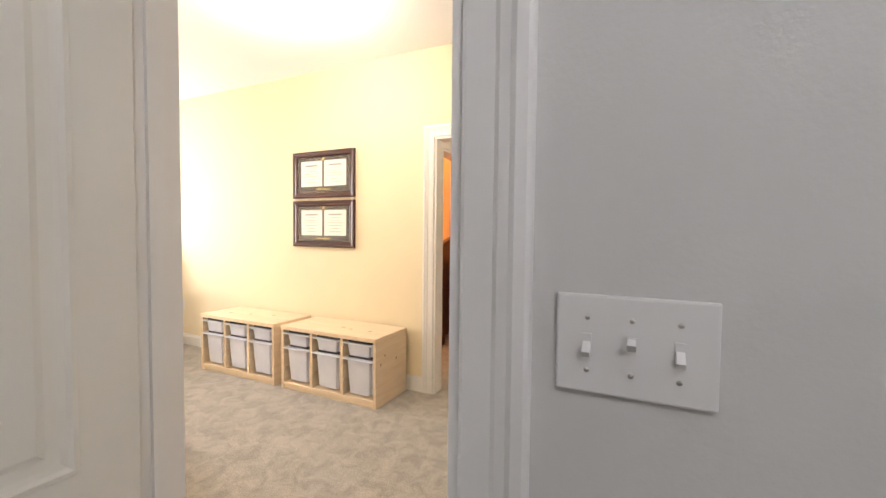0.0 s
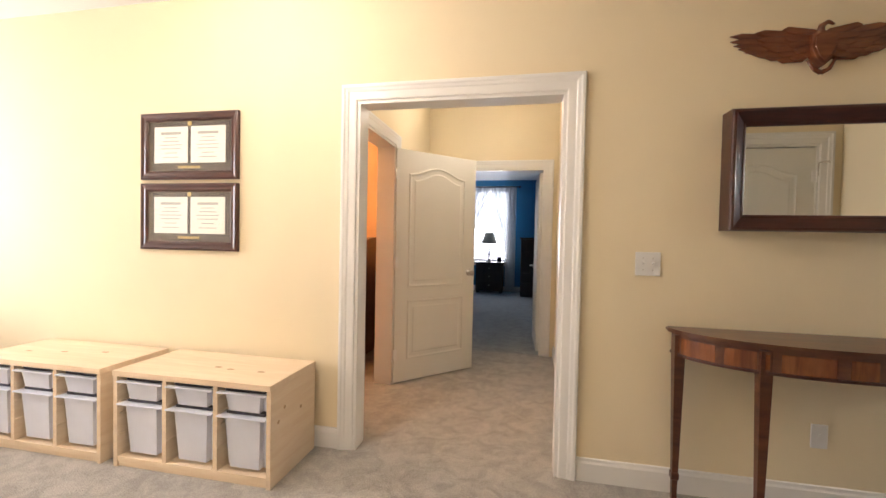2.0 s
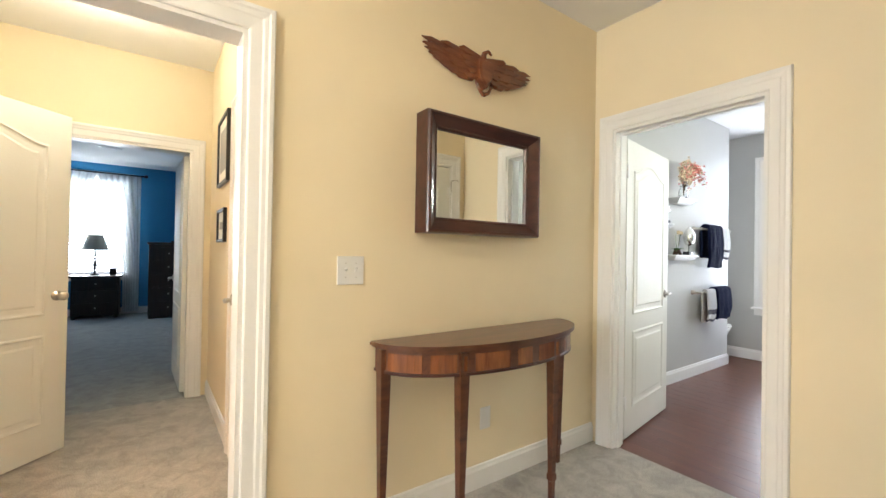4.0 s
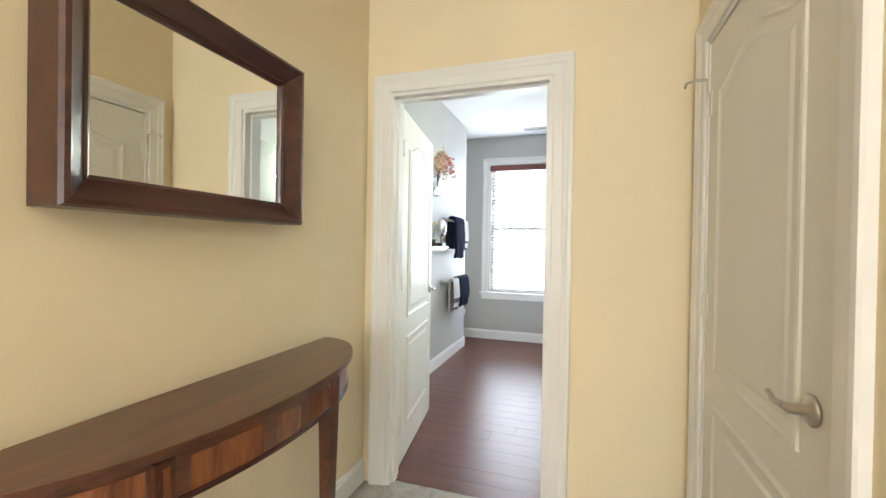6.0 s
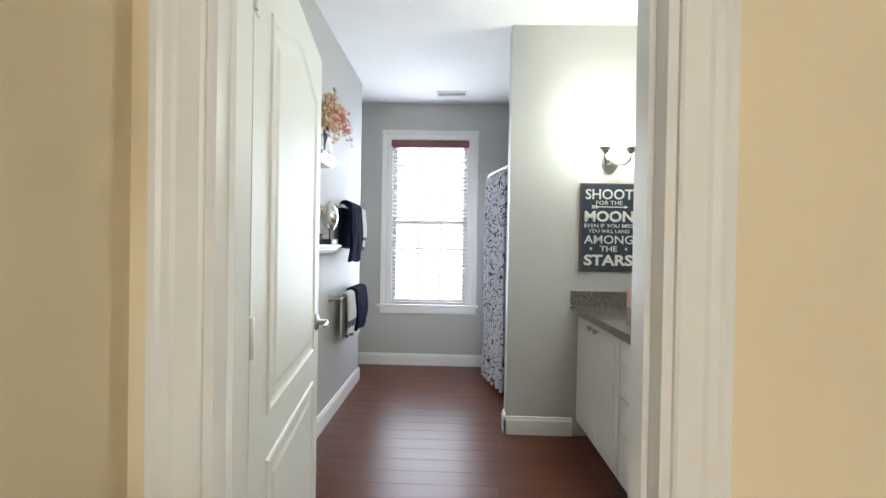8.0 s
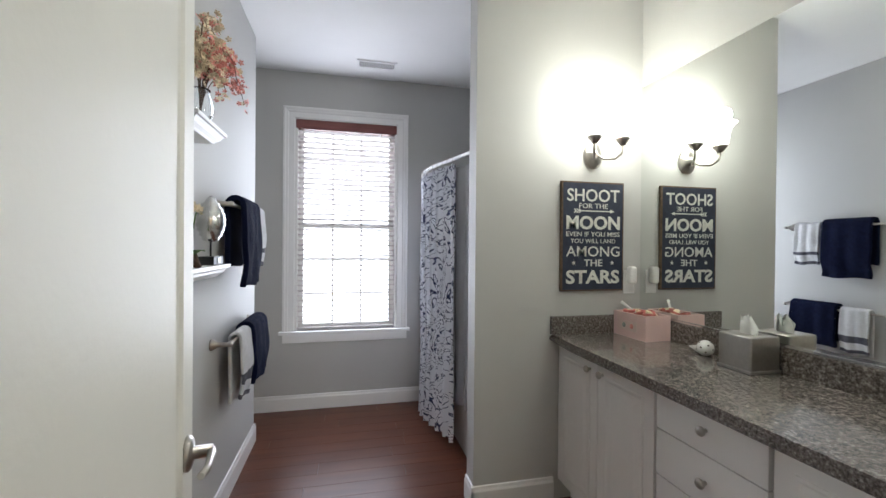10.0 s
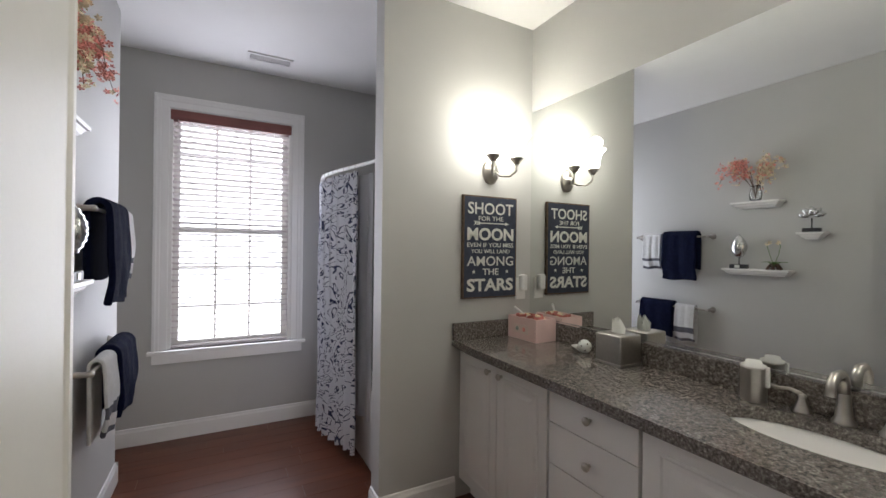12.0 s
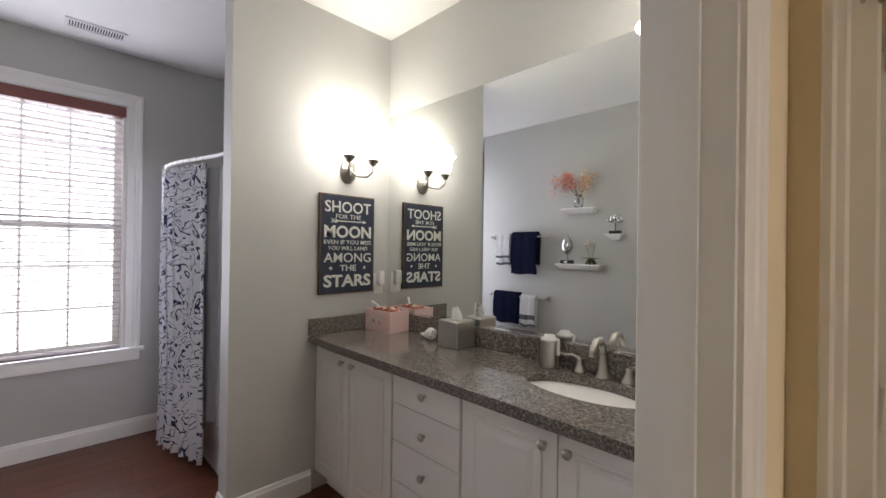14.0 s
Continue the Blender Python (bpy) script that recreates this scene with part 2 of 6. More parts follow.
MUSTARD = mat("mustard_blanket", (0.70, 0.42, 0.07), 0.95, var=0.12, scale=14, bump=0.6, bscale=120)
TEAL = ramp_mat("blue_print_border", [(0.35, (0.03, 0.30, 0.55)), (0.5, (0.10, 0.55, 0.75)), (0.62, (0.75, 0.55, 0.10))], 24, 0.9, 0.2)
PINKC = mat("pale_pink_fabric", (0.72, 0.50, 0.50), 0.95, var=0.05, scale=20, bump=0.3, bscale=160)
LAMPSHADE = mat("taupe_lampshade", (0.42, 0.40, 0.33), 0.9, var=0.05, scale=30)
IRON = mat("dark_iron", (0.02, 0.018, 0.018), 0.5, 0.6, var=0.1)
GREEN = mat("leaf_green", (0.10, 0.20, 0.04), 0.5, var=0.25, scale=30)
BARK = mat("brown_twig", (0.09, 0.05, 0.03), 0.8, var=0.3, scale=40, bump=0.4)
CORAL = mat("coral_petal", (0.80, 0.33, 0.28), 0.7, var=0.25, scale=30)
PEACH = mat("cream_petal", (0.80, 0.68, 0.47), 0.7, var=0.15, scale=30)
SILVER = mat("silver_leaf", (0.75, 0.75, 0.74), 0.14, 1.0, var=0.1, scale=30, bump=0.15, bscale=50)
BLACK = mat("black_base", (0.015, 0.015, 0.018), 0.4, var=0.1)
GLASS = mat("clear_glass", (0.95, 0.97, 0.97), 0.02, var=0.0, bump=0.0, trans=1.0)
AQUA = mat("teal_soap", (0.0, 0.28, 0.24), 0.1, var=0.05, trans=0.5, bump=0.0)
TISSUE = mat("tissue", (0.80, 0.80, 0.76), 0.95, var=0.03)
CARTON = mat("pink_contents", (0.45, 0.13, 0.10), 0.7, var=0.4, scale=30)
SURROUND = mat("tub_surround", (0.62, 0.62, 0.62), 0.25, var=0.02, scale=3, bump=0.0)


def toile_mat():
    """White cotton with a dark blue scrolling print."""
    m = mat("toile_print", (0.70, 0.70, 0.72), 0.9, var=0.0, bump=0.15, bscale=300)
    nt = m.node_tree
    b = nt.nodes["Principled BSDF"]
    tc = nt.nodes.new("ShaderNodeTexCoord")
    n = nt.nodes.new("ShaderNodeTexNoise")
    n.inputs["Scale"].default_value = 4.2
    n.inputs["Detail"].default_value = 2.6
    n.inputs["Distortion"].default_value = 2.2
    nt.links.new(tc.outputs["UV"], n.inputs["Vector"])
    r = nt.nodes.new("ShaderNodeValToRGB")
    els = r.color_ramp.elements
    ink, white = (0.03, 0.04, 0.10, 1), (0.74, 0.75, 0.80, 1)
    stops = [(0.0, white), (0.345, white), (0.352, ink), (0.372, ink), (0.380, white), (0.482, white), (0.488, ink), (0.503, ink), (0.510, white), (0.60, white), (0.607, ink), (0.634, ink), (0.642, white)]
    while len(els) < len(stops):
        els.new(0.5)
    for e, (p, c) in zip(els, stops):
        e.position, e.color = p, c
    nt.links.new(n.outputs["Fac"], r.inputs["Fac"])
    nt.links.new(r.outputs["Color"], b.inputs["Base Color"])
    return m


TOILE = toile_mat()


# ---- mesh helpers ----
def box(bm, x0, x1, y0, y1, z0, z1, bev=0.0):
    b2 = bmesh.new() if bev else bm
    g = bmesh.ops.create_cube(b2, size=1.0)
    bmesh.ops.transform(b2, matrix=Matrix.Translation(((x0 + x1) / 2, (y0 + y1) / 2, (z0 + z1) / 2)) @ Matrix.Diagonal((abs(x1 - x0), abs(y1 - y0), abs(z1 - z0), 1)), verts=g["verts"])
    if bev:
        bmesh.ops.bevel(b2, geom=list(b2.edges), offset=bev, segments=2, affect='EDGES', profile=0.6)
        join(bm, b2)
    return bm


def join(bm, other, m=Matrix()):
    vs = [bm.verts.new(m @ v.co) for v in other.verts]
    other.verts.index_update()
    for f in other.faces:
        try:
            nf = bm.faces.new([vs[v.index] for v in f.verts])
            nf.smooth = f.smooth
        except ValueError:
            pass
    other.free()
    return bm


def lathe(bm, prof, seg=24, m=Matrix()):
    """A turned body: prof is rows of radius, height."""
    rings = []
    for r, z in prof:
        if r < 1e-5:
            rings.append([bm.verts.new(m @ Vector((0, 0, z)))])
        else:
            rings.append([bm.verts.new(m @ Vector((r * math.cos(2 * math.pi * k / seg), r * math.sin(2 * math.pi * k / seg), z))) for k in range(seg)])
    for a, b in zip(rings, rings[1:]):
        for k in range(seg):
            q = [a[k % len(a)], a[(k + 1) % len(a)], b[(k + 1) % len(b)], b[k % len(b)]]
            u = []
            for v in q:
                if v not in u:
                    u.append(v)
            if len(u) > 2:
                bm.faces.new(u).smooth = True
    return bm


def tube(bm, pts, r, seg=10, r1=None):
    """A round bar along points, tapering to r1."""
    pts = [Vector(p) for p in pts]
    rings = []
    for i, p in enumerate(pts):
        d = (pts[min(i + 1, len(pts) - 1)] - pts[max(i - 1, 0)]).normalized()
        a = d.orthogonal().normalized() if i == 0 else (a - a.dot(d) * d).normalized()
        c = d.cross(a)
        rr = r if r1 is None else r + (r1 - r) * i / (len(pts) - 1)
        rings.append([bm.verts.new(p + rr * (math.cos(2 * math.pi * k / seg) * a + math.sin(2 * math.pi * k / seg) * c)) for k in range(seg)])
    for a_, b_ in zip(rings, rings[1:]):
        for k in range(seg):
            bm.faces.new((a_[k], a_[(k + 1) % seg], b_[(k + 1) % seg], b_[k])).smooth = True
    bm.faces.new(rings[0])
    bm.faces.new(rings[-1])
    return bm


def prism(bm, poly, z0, z1, m=Matrix()):
    lo = [bm.verts.new(m @ Vector((x, y, z0))) for x, y in poly]
    hi = [bm.verts.new(m @ Vector((x, y, z1))) for x, y in poly]
    n = len(poly)
    bm.faces.new(lo)
    bm.faces.new(hi)
    for k in range(n):
        bm.faces.new((lo[k], lo[(k + 1) % n], hi[(k + 1) % n], hi[k]))
    return bm


def done(ob, bm, material):
    bmesh.ops.recalc_face_normals(bm, faces=bm.faces)
    bm.to_mesh(ob.data)
    bm.free()
    for mt in (material if isinstance(material, (list, tuple)) else [material]):
        ob.data.materials.append(mt)
    return ob


def part(name, bm, material, parent, label=""):
    ob = done(new(name, bpy.data.meshes.new(name)), bm, material)
    ob.parent = parent
    if label:
        ob["label"] = label
    return ob


def thing(name, label, category, m=Matrix(), group=""):
    ob = new(name)
    ob.empty_display_size = 0.1
    ob.matrix_world = m
    return tagged(ob, label, category, group)


def solid(name, bm, material, label, category, group="", kind=""):
    return tagged(done(new(name, bpy.data.meshes.new(name)), bm, material), label, category, group, kind)


def structure(name, bm, material, label, category):
    return solid(name, bm, material, label, category, kind="structure")


def B(*a, bev=0.0):
    return box(bmesh.new(), *a, bev=bev)


# ---- the shell ----
H = 2.74


def wall(name, axis, c0, c1, s0, s1, material, label, holes=(), z0=0.0, z1=H):
    """A wall across axis ('x' or 'y') from c0 to c1, along s0..s1, with holes (a, b, low, high)."""
    bm = bmesh.new()

    def put(a, b, lo, hi):
        if b - a > 1e-4 and hi - lo > 1e-4:
            box(bm, c0, c1, a, b, lo, hi) if axis == 'x' else box(bm, a, b, c0, c1, lo, hi)
    at = s0
    for a, b, lo, hi in sorted(holes):
        put(at, a, z0, z1)
        put(a, b, z0, lo)
        put(a, b, hi, z1)
        at = b
    put(at, s1, z0, z1)
    return structure(name, bm, material, label, "wall")


DH = 2.045
OPA = (-1.38, -0.212)
OPB = (2.307, 3.123)
OPC = (-0.916, -0.112)
OPD = (0.92, 1.78)
WB = (2.545, 3.37, 0.64, 2.363)
wall("wall_north", 'y', 3.26, 3.38, -5.52, 1.93, YELLOW, "pale yellow painted wall with a wide cased opening", [(*OPA, 0, DH)])
wall("wall_east", 'x', 1.93, 1.99, 0.98, 3.685, YELLOW, "pale yellow painted wall with the bathroom doorway", [(*OPB, 0, DH)])
wall("wall_bath_west", 'x', 1.99, 2.05, 1.236, 3.685, GREY, "grey painted bathroom wall round the doorway", [(*OPB, 0, DH)])
wall("wall_south", 'y', 0.92, 0.98, -5.52, 1.93, YELLOW, "pale yellow painted wall with a doorway", [(*OPC, 0, DH)])
wall("wall_start_north", 'y', 0.86, 0.92, -2.0, 1.1, START, "off-white painted wall beside the doorway", [(*OPC, 0, DH)])
wall("wall_start_south", 'y', -1.42, -1.3, -2.0, 1.1, START, "off-white painted wall")
wall("wall_start_west", 'x', -2.12, -2.0, -1.42, 0.92, START, "off-white painted wall")
wall("wall_start_east", 'x', 1.1, 1.22, -1.42, 0.92, START, "off-white painted wall")
wall("wall_closet_front", 'y', 1.61, 1.73, 0.78, 1.93, YELLOW, "pale yellow closet wall with a white door", [(*OPD, 0, DH)])
wall("wall_closet_side", 'x', 0.78, 0.90, 0.98, 1.61, YELLOW, "pale yellow closet side wall")
wall("wall_west", 'x', -5.52, -5.4, 0.98, 3.26, YELLOW, "pale yellow painted wall with a bright window", [(1.5, 2.72, 0.6, 2.3)])
wall("wall_hall_east", 'x', -0.08, 0.04, 3.38, 5.6, YELLOW, "pale yellow hallway wall with two framed pictures", [(3.5, 4.32, 0, DH)])
wall("wall_hall_west", 'x', -1.61, -1.51, 3.38, 5.6, YELLOW, "pale yellow hallway wall with an open door", [(3.52, 4.36, 0, DH)])
wall("wall_hall_north", 'y', 5.6, 5.66, -4.3, 0.62, YELLOW, "pale yellow wall at the end of the hallway", [(-1.03, -0.22, 0, DH)])
wall("wall_blue_south", 'y', 5.66, 5.72, -2.6, 0.5, BLUE, "deep blue bedroom wall", [(-1.03, -0.22, 0, DH)])
wall("wall_blue_north", 'y', 11.25, 11.37, -2.6, 0.5, BLUE, "deep blue bedroom wall with a bright window", [(-1.85, -0.85, 0.72, 2.5)])
wall("wall_blue_east", 'x', 0.5, 0.62, 5.66, 11.37, BLUE, "deep blue bedroom wall")
wall("wall_blue_west", 'x', -2.72, -2.6, 5.66, 11.37, BLUE, "deep blue bedroom wall")
wall("wall_apricot_west", 'x', -4.42, -4.3, 3.38, 5.66, ORANGE, "apricot painted bedroom wall")
wall("wall_apricot_south", 'y', 3.38, 3.42, -4.3, -1.65, ORANGE, "apricot painted bedroom wall")
wall("wall_apricot_north", 'y', 5.56, 5.6, -4.3, -1.65, ORANGE, "apricot painted bedroom wall")
wall("wall_apricot_east", 'x', -1.66, -1.61, 3.42, 5.56, ORANGE, "apricot painted bedroom wall round the doorway", [(3.52, 4.36, 0, DH)])
wall("wall_bath_south", 'y', 1.236, 1.356, 2.05, 4.098, GREY, "pale grey wall above the vanity mirror")
wall("wall_sign", 'x', 3.978, 4.098, 1.356, 2.32, GREY, "pale grey partition wall beside the vanity")
wall("wall_bath_east", 'x', 5.50, 5.62, 0.9, 4.6, GREY, "grey bathroom wall with a tall window", [WB])
wall("wall_bath_north", 'y', 3.565, 3.685, 2.05, 4.994, GREY, "grey bathroom wall with shelves and towel bars")
wall("wall_alcove_west", 'x', 4.874, 4.994, 3.685, 4.6, GREY, "grey wall of the toilet alcove")
wall("wall_alcove_north", 'y', 4.48, 4.6, 4.994, 5.50, GREY, "grey wall of the toilet alcove")
wall("wall_tub_south", 'y', 0.9, 1.02, 4.098, 5.50, SURROUND, "white tub surround wall")
wall("wall_tub_west", 'x', 4.098, 4.113, 1.02, 2.25, SURROUND, "white tub surround wall")

structure("ceiling", B(-5.6, 6.0, -1.5, 11.5, H, H + 0.15), CEIL, "flat off-white painted ceiling", "ceiling")
structure("floor", B(-5.6, 1.99, -1.5, 5.63, -0.15, 0.0), CARPET, "beige cut-pile carpet with brushed marks", "floor")
structure("floor_blue_room", B(-2.8, 0.7, 5.63, 11.5, -0.15, 0.0), CARPET_B, "grey carpet in the blue bedroom", "floor")
subfloor = structure("floor_bath", B(1.99, 5.8, 0.8, 4.7, -0.15, -0.008), DARKGAP, "cherry-brown wood plank floor", "floor")
structure("ground", B(-60, 60, -60, 60, -0.5, -0.4), mat("lawn", (0.10, 0.16, 0.05), 0.9, var=0.3, scale=3), "green lawn outside the windows", "ground")


def mapper(axis, c, sign):
    """Along the wall s, up z, out h from the face at c."""
    if axis == 'x':
        return lambda s, z, h: Vector((c + sign * h, s, z))
    return lambda s, z, h: Vector((s, c + sign * h, z))


PROFILE = [(0.0, 0.0), (0.0, 0.010), (0.006, 0.013), (0.045, 0.015), (0.052, 0.019), (0.066, 0.021), (0.074, 0.025), (0.088, 0.024), (0.092, 0.018), (0.092, 0.0)]


def sweep(bm, P, paths, prof, closed=False):
    """paths(u) gives the outline moved out by u; the profile is swept round it."""
    rows = [[bm.verts.new(P(s, z, h)) for s, z in paths(u)] for u, h in prof]
    n = len(rows[0])
    for a, b in zip(rows, rows[1:]):
        for k in range(n if closed else n - 1):
            bm.faces.new((a[k], a[(k + 1) % n], b[(k + 1) % n], b[k]))
    return bm


def casing(name, axis, c, sign, a, b, top, label="white moulded door casing"):
    bm = bmesh.new()
    sweep(bm, mapper(axis, c, sign), lambda u: [(a - u, 0.0), (a - u, top + u), (b + u, top + u), (b + u, 0.0)], PROFILE)
    return structure(name, bm, TRIM, label, "door trim")


def jamb(name, axis, c0, c1, a, b, top, stop=None):
    """Lining of a doorway, 18 mm thick, with a stop bead."""
    bm = bmesh.new()
    t = 0.018

    def bx(s0, s1, z0, z1, d0, d1):
        box(bm, d0, d1, s0, s1, z0, z1) if axis == 'x' else box(bm, s0, s1, d0, d1, z0, z1)
    bx(a, a + t, 0, top, c0, c1)
    bx(b - t, b, 0, top, c0, c1)
    bx(a + t, b - t, top - t, top, c0, c1)
    if stop:
        bx(a + t, a + t + 0.012, 0, top - t, *stop)
        bx(b - t - 0.012, b - t, 0, top - t, *stop)
        bx(a + t + 0.012, b - t - 0.012, top - t - 0.012, top - t, *stop)
    return structure(name, bm, TRIM, "white painted door lining", "door trim")


casing("trim_opening", 'y', 3.26, -1, *OPA, DH)
casing("trim_opening_hall", 'y', 3.38, 1, *OPA, DH)
jamb("trim_opening_lining", 'y', 3.258, 3.382, *OPA, DH)
casing("trim_bath_door", 'x', 1.93, -1, *OPB, DH)
casing("trim_bath_door_inside", 'x', 2.05, 1, *OPB, DH)
jamb("trim_bath_door_lining", 'x', 1.928, 2.052, *OPB, DH, (1.97, 2.01))
casing("trim_start_door", 'y', 0.98, 1, *OPC, DH)
casing("trim_start_door_inside", 'y', 0.86, -1, *OPC, DH)
jamb("trim_start_door_lining", 'y', 0.858, 0.982, *OPC, DH, (0.905, 0.945))
casing("trim_closet", 'y', 1.73, 1, *OPD, DH)
jamb("trim_closet_lining", 'y', 1.612, 1.732, *OPD, DH)
casing("trim_hall_closet", 'x', -0.08, -1, 3.5, 4.32, DH)
jamb("trim_hall_closet_lining", 'x', -0.082, 0.038, 3.5, 4.32, DH)
casing("trim_apricot_door", 'x', -1.51, 1, 3.52, 4.36, DH)
jamb("trim_apricot_door_lining", 'x', -1.662, -1.508, 3.52, 4.36, DH)
casing("trim_blue_door", 'y', 5.6, -1, -1.03, -0.22, DH)
jamb("trim_blue_door_lining", 'y', 5.598, 5.722, -1.03, -0.22, DH)

SKIRT = [(0.0, 0.0), (0.0, 0.014), (0.095, 0.014), (0.105, 0.009), (0.118, 0.007), (0.122, 0.0)]


def skirting(name, axis, c, sign, a, b):
    bm = bmesh.new()
    P = mapper(axis, c, sign)
    rows = [[bm.verts.new(P(s, u, h)) for s in (a, b)] for u, h in SKIRT]
    for r0, r1 in zip(rows, rows[1:]):
        bm.faces.new((r0[0], r0[1], r1[1], r1[0]))
    bm.faces.new([r[0] for r in rows])
    bm.faces.new([r[1] for r in rows])
    return structure(name, bm, TRIM, "white painted baseboard with a rounded top", "baseboard")


for nm, ax, c, sg, a, b in (
        ("north_1", 'y', 3.26, -1, -5.4, OPA[0] - 0.094), ("north_2", 'y', 3.26, -1, OPA[1] + 0.094, 1.93),
        ("east_1", 'x', 1.93, -1, 1.73, OPB[0] - 0.094), ("west_1", 'x', -5.4, 1, 0.98, 3.245),
        ("south_1", 'y', 0.98, 1, -5.38, OPC[0] - 0.094), ("south_2", 'y', 0.98, 1, OPC[1] + 0.094, 0.78),
        ("closet", 'x', 0.78, -1, 0.995, 1.73), ("closet_2", 'y', 1.73, 1, 0.78, 0.874),
        ("hall_e", 'x', -0.08, -1, 4.414, 5.6), ("hall_w", 'x', -1.51, 1, 4.454, 5.6),
        ("hall_n", 'y', 5.6, -1, -1.495, -1.124), ("start_n", 'y', 0.86, -1, -0.034, 1.1),
        ("bath_e", 'x', 5.50, -1, 2.25, 4.48), ("bath_n", 'y', 3.565, -1, 2.05, 4.994), ("bath_alcove", 'x', 4.994, 1, 3.58, 4.48),
        ("bath_n_end", 'x', 4.994, 1, 3.551, 3.58),
        ("sign", 'x', 3.978, -1, 1.88, 2.334), ("sign_end", 'y', 2.32, 1, 3.964, 4.098), ("bath_w", 'x', 2.05, 1, 1.9, OPB[0] - 0.094),
        ("blue_n", 'y', 11.25, -1, -2.6, 0.5), ("blue_e", 'x', 0.5, -1, 5.72, 11.236), ("apricot_n", 'y', 5.56, -1, -4.3, -1.66)):
    skirting("baseboard_" + nm, ax, c, sg, a, b)


# ---- doors ----
def panel_outline(x0, x1, z0, z1, arch):
    def at(u):
        a, b, lo, hi = x0 + u, x1 - u, z0 + u, z1 - u
        if not arch:
            return [(a, lo), (b, lo), (b, hi), (a, hi)]
        pts = [(a, lo), (b, lo)]
        n = 18
        for k in range(n + 1):
            t = k / n
            pts.append((b + (a - b) * t, hi + arch * (0.5 - 0.5 * math.cos(2 * math.pi * min(1, max(0, (t - 0.02) / 0.96)))) ** 0.9))
        return pts
    return at


def lever(parent, x, z, y, sign, way):
    bm = bmesh.new()
    lathe(bm, [(0, 0), (0.032, 0), (0.033, 0.006), (0.026, 0.012), (0.012, 0.014), (0.011, 0.045), (0.0, 0.047)], 20, Matrix.Translation((x, y, z)) @ Matrix.Rotation(-sign * math.pi / 2, 4, 'X'))
    tube(bm, [(x, y + sign * 0.042, z), (x + way * 0.02, y + sign * 0.046, z), (x + way * 0.06, y + sign * 0.046, z - 0.004), (x + way * 0.10, y + sign * 0.040, z + 0.002)], 0.009, 8, 0.006)
    return part("door_handle", bm, METAL, parent, "brushed nickel lever handle")


def door_leaf(name, label, w, m, h=2.02, t=0.035, knob=True, hinge_side=True, knob_round=False):
    """A moulded two-panel door with an arched upper panel; hinge on the line x = 0, faces at y = 0 and y = t."""
    d = thing(name, label, "door", m)
    d["kind"] = "structure"
    part("leaf", B(0, w, 0, t, 0.012, h, bev=0.002), DOORP, d)
    mg = 0.115 * w / 0.8
    for sign, y in ((-1, 0.0), (1, t)):
        for arch, z0, z1 in ((0.075, 0.83, h - 0.20), (0, 0.20, 0.72)):
            out = panel_outline(mg, w - mg, z0, z1, arch)
            bm = bmesh.new()
            prof = [(0.0, -0.001), (0.003, 0.006), (0.012, 0.008), (0.020, 0.003), (0.030, 0.001), (0.052, 0.0015), (0.064, 0.006)]
            rows = [[bm.verts.new((s, y + sign * hh, z)) for s, z in out(u)] for u, hh in prof]
            n = len(rows[0])
            for a, b in zip(rows, rows[1:]):
                for k in range(n):
                    bm.faces.new((a[k], a[(k + 1) % n], b[(k + 1) % n], b[k]))
            bm.faces.new(rows[-1])
            part("panel", bm, DOORP, d)
    if knob:
        for sign, y in ((-1, 0.0), (1, t)):
            if knob_round:
                bm = lathe(bmesh.new(), [(0, 0), (0.030, 0), (0.030, 0.006), (0.012, 0.01), (0.012, 0.03), (0.026, 0.042), (0.027, 0.055), (0.015, 0.066), (0, 0.068)], 20, Matrix.Translation((w - 0.065, y, 0.94)) @ Matrix.Rotation(-sign * math.pi / 2, 4, 'X'))
                part("door_handle", bm, METAL, d, "brushed nickel round knob")
            else:
                lever(d, w - 0.065, 0.94, y, sign, -1)
    if hinge_side:
        for z in (0.25, 1.05, 1.80):
            bm = tube(bmesh.new(), [(-0.006, -0.004, z - 0.045), (-0.006, -0.004, z + 0.045)], 0.007, 8)
            box(bm, -0.004, 0.028, -0.003, 0.0, z - 0.045, z + 0.045)
            part("hinge", bm, TRIM, d)
    return d


door_leaf("door_bathroom", "open white moulded bathroom door with arched panel", 0.84, pose(2.09, 3.122, 0, 0, 0, 8.8))
door_leaf("door_start", "open white moulded door at the first doorway", 0.74, pose(-0.901, 0.868, 0, 0, 0, -90))
dcl = door_leaf("door_closet", "closed white moulded closet door with arched panel", 0.82, pose(1.762, 1.728, 0, 0, 0, 180))
door_leaf("door_hall_closet", "closed white moulded door in the hallway", 0.78, pose(-0.066, 3.52, 0, 0, 0, 90), hinge_side=False)
door_leaf("door_apricot", "half-open white moulded door with arched panel and knob", 0.86, pose(-1.492, 4.352, 0, 0, 0, 46), knob_round=True)
door_leaf("door_blue", "white moulded door opened into the blue bedroom", 0.78, pose(-0.236, 5.73, 0, 0, 0, 92))
bm = bmesh.new()
box(bm, 1.770, 1.782, 1.728, 1.737, 1.80, 1.90)
tube(bm, [(1.776, 1.735, 1.90), (1.79, 1.775, 1.905), (1.80, 1.80, 1.90), (1.81, 1.802, 1.885)], 0.005, 8)
solid("door_stop", bm, METAL, "small hinge-mounted door stop of brushed metal", "door stop")


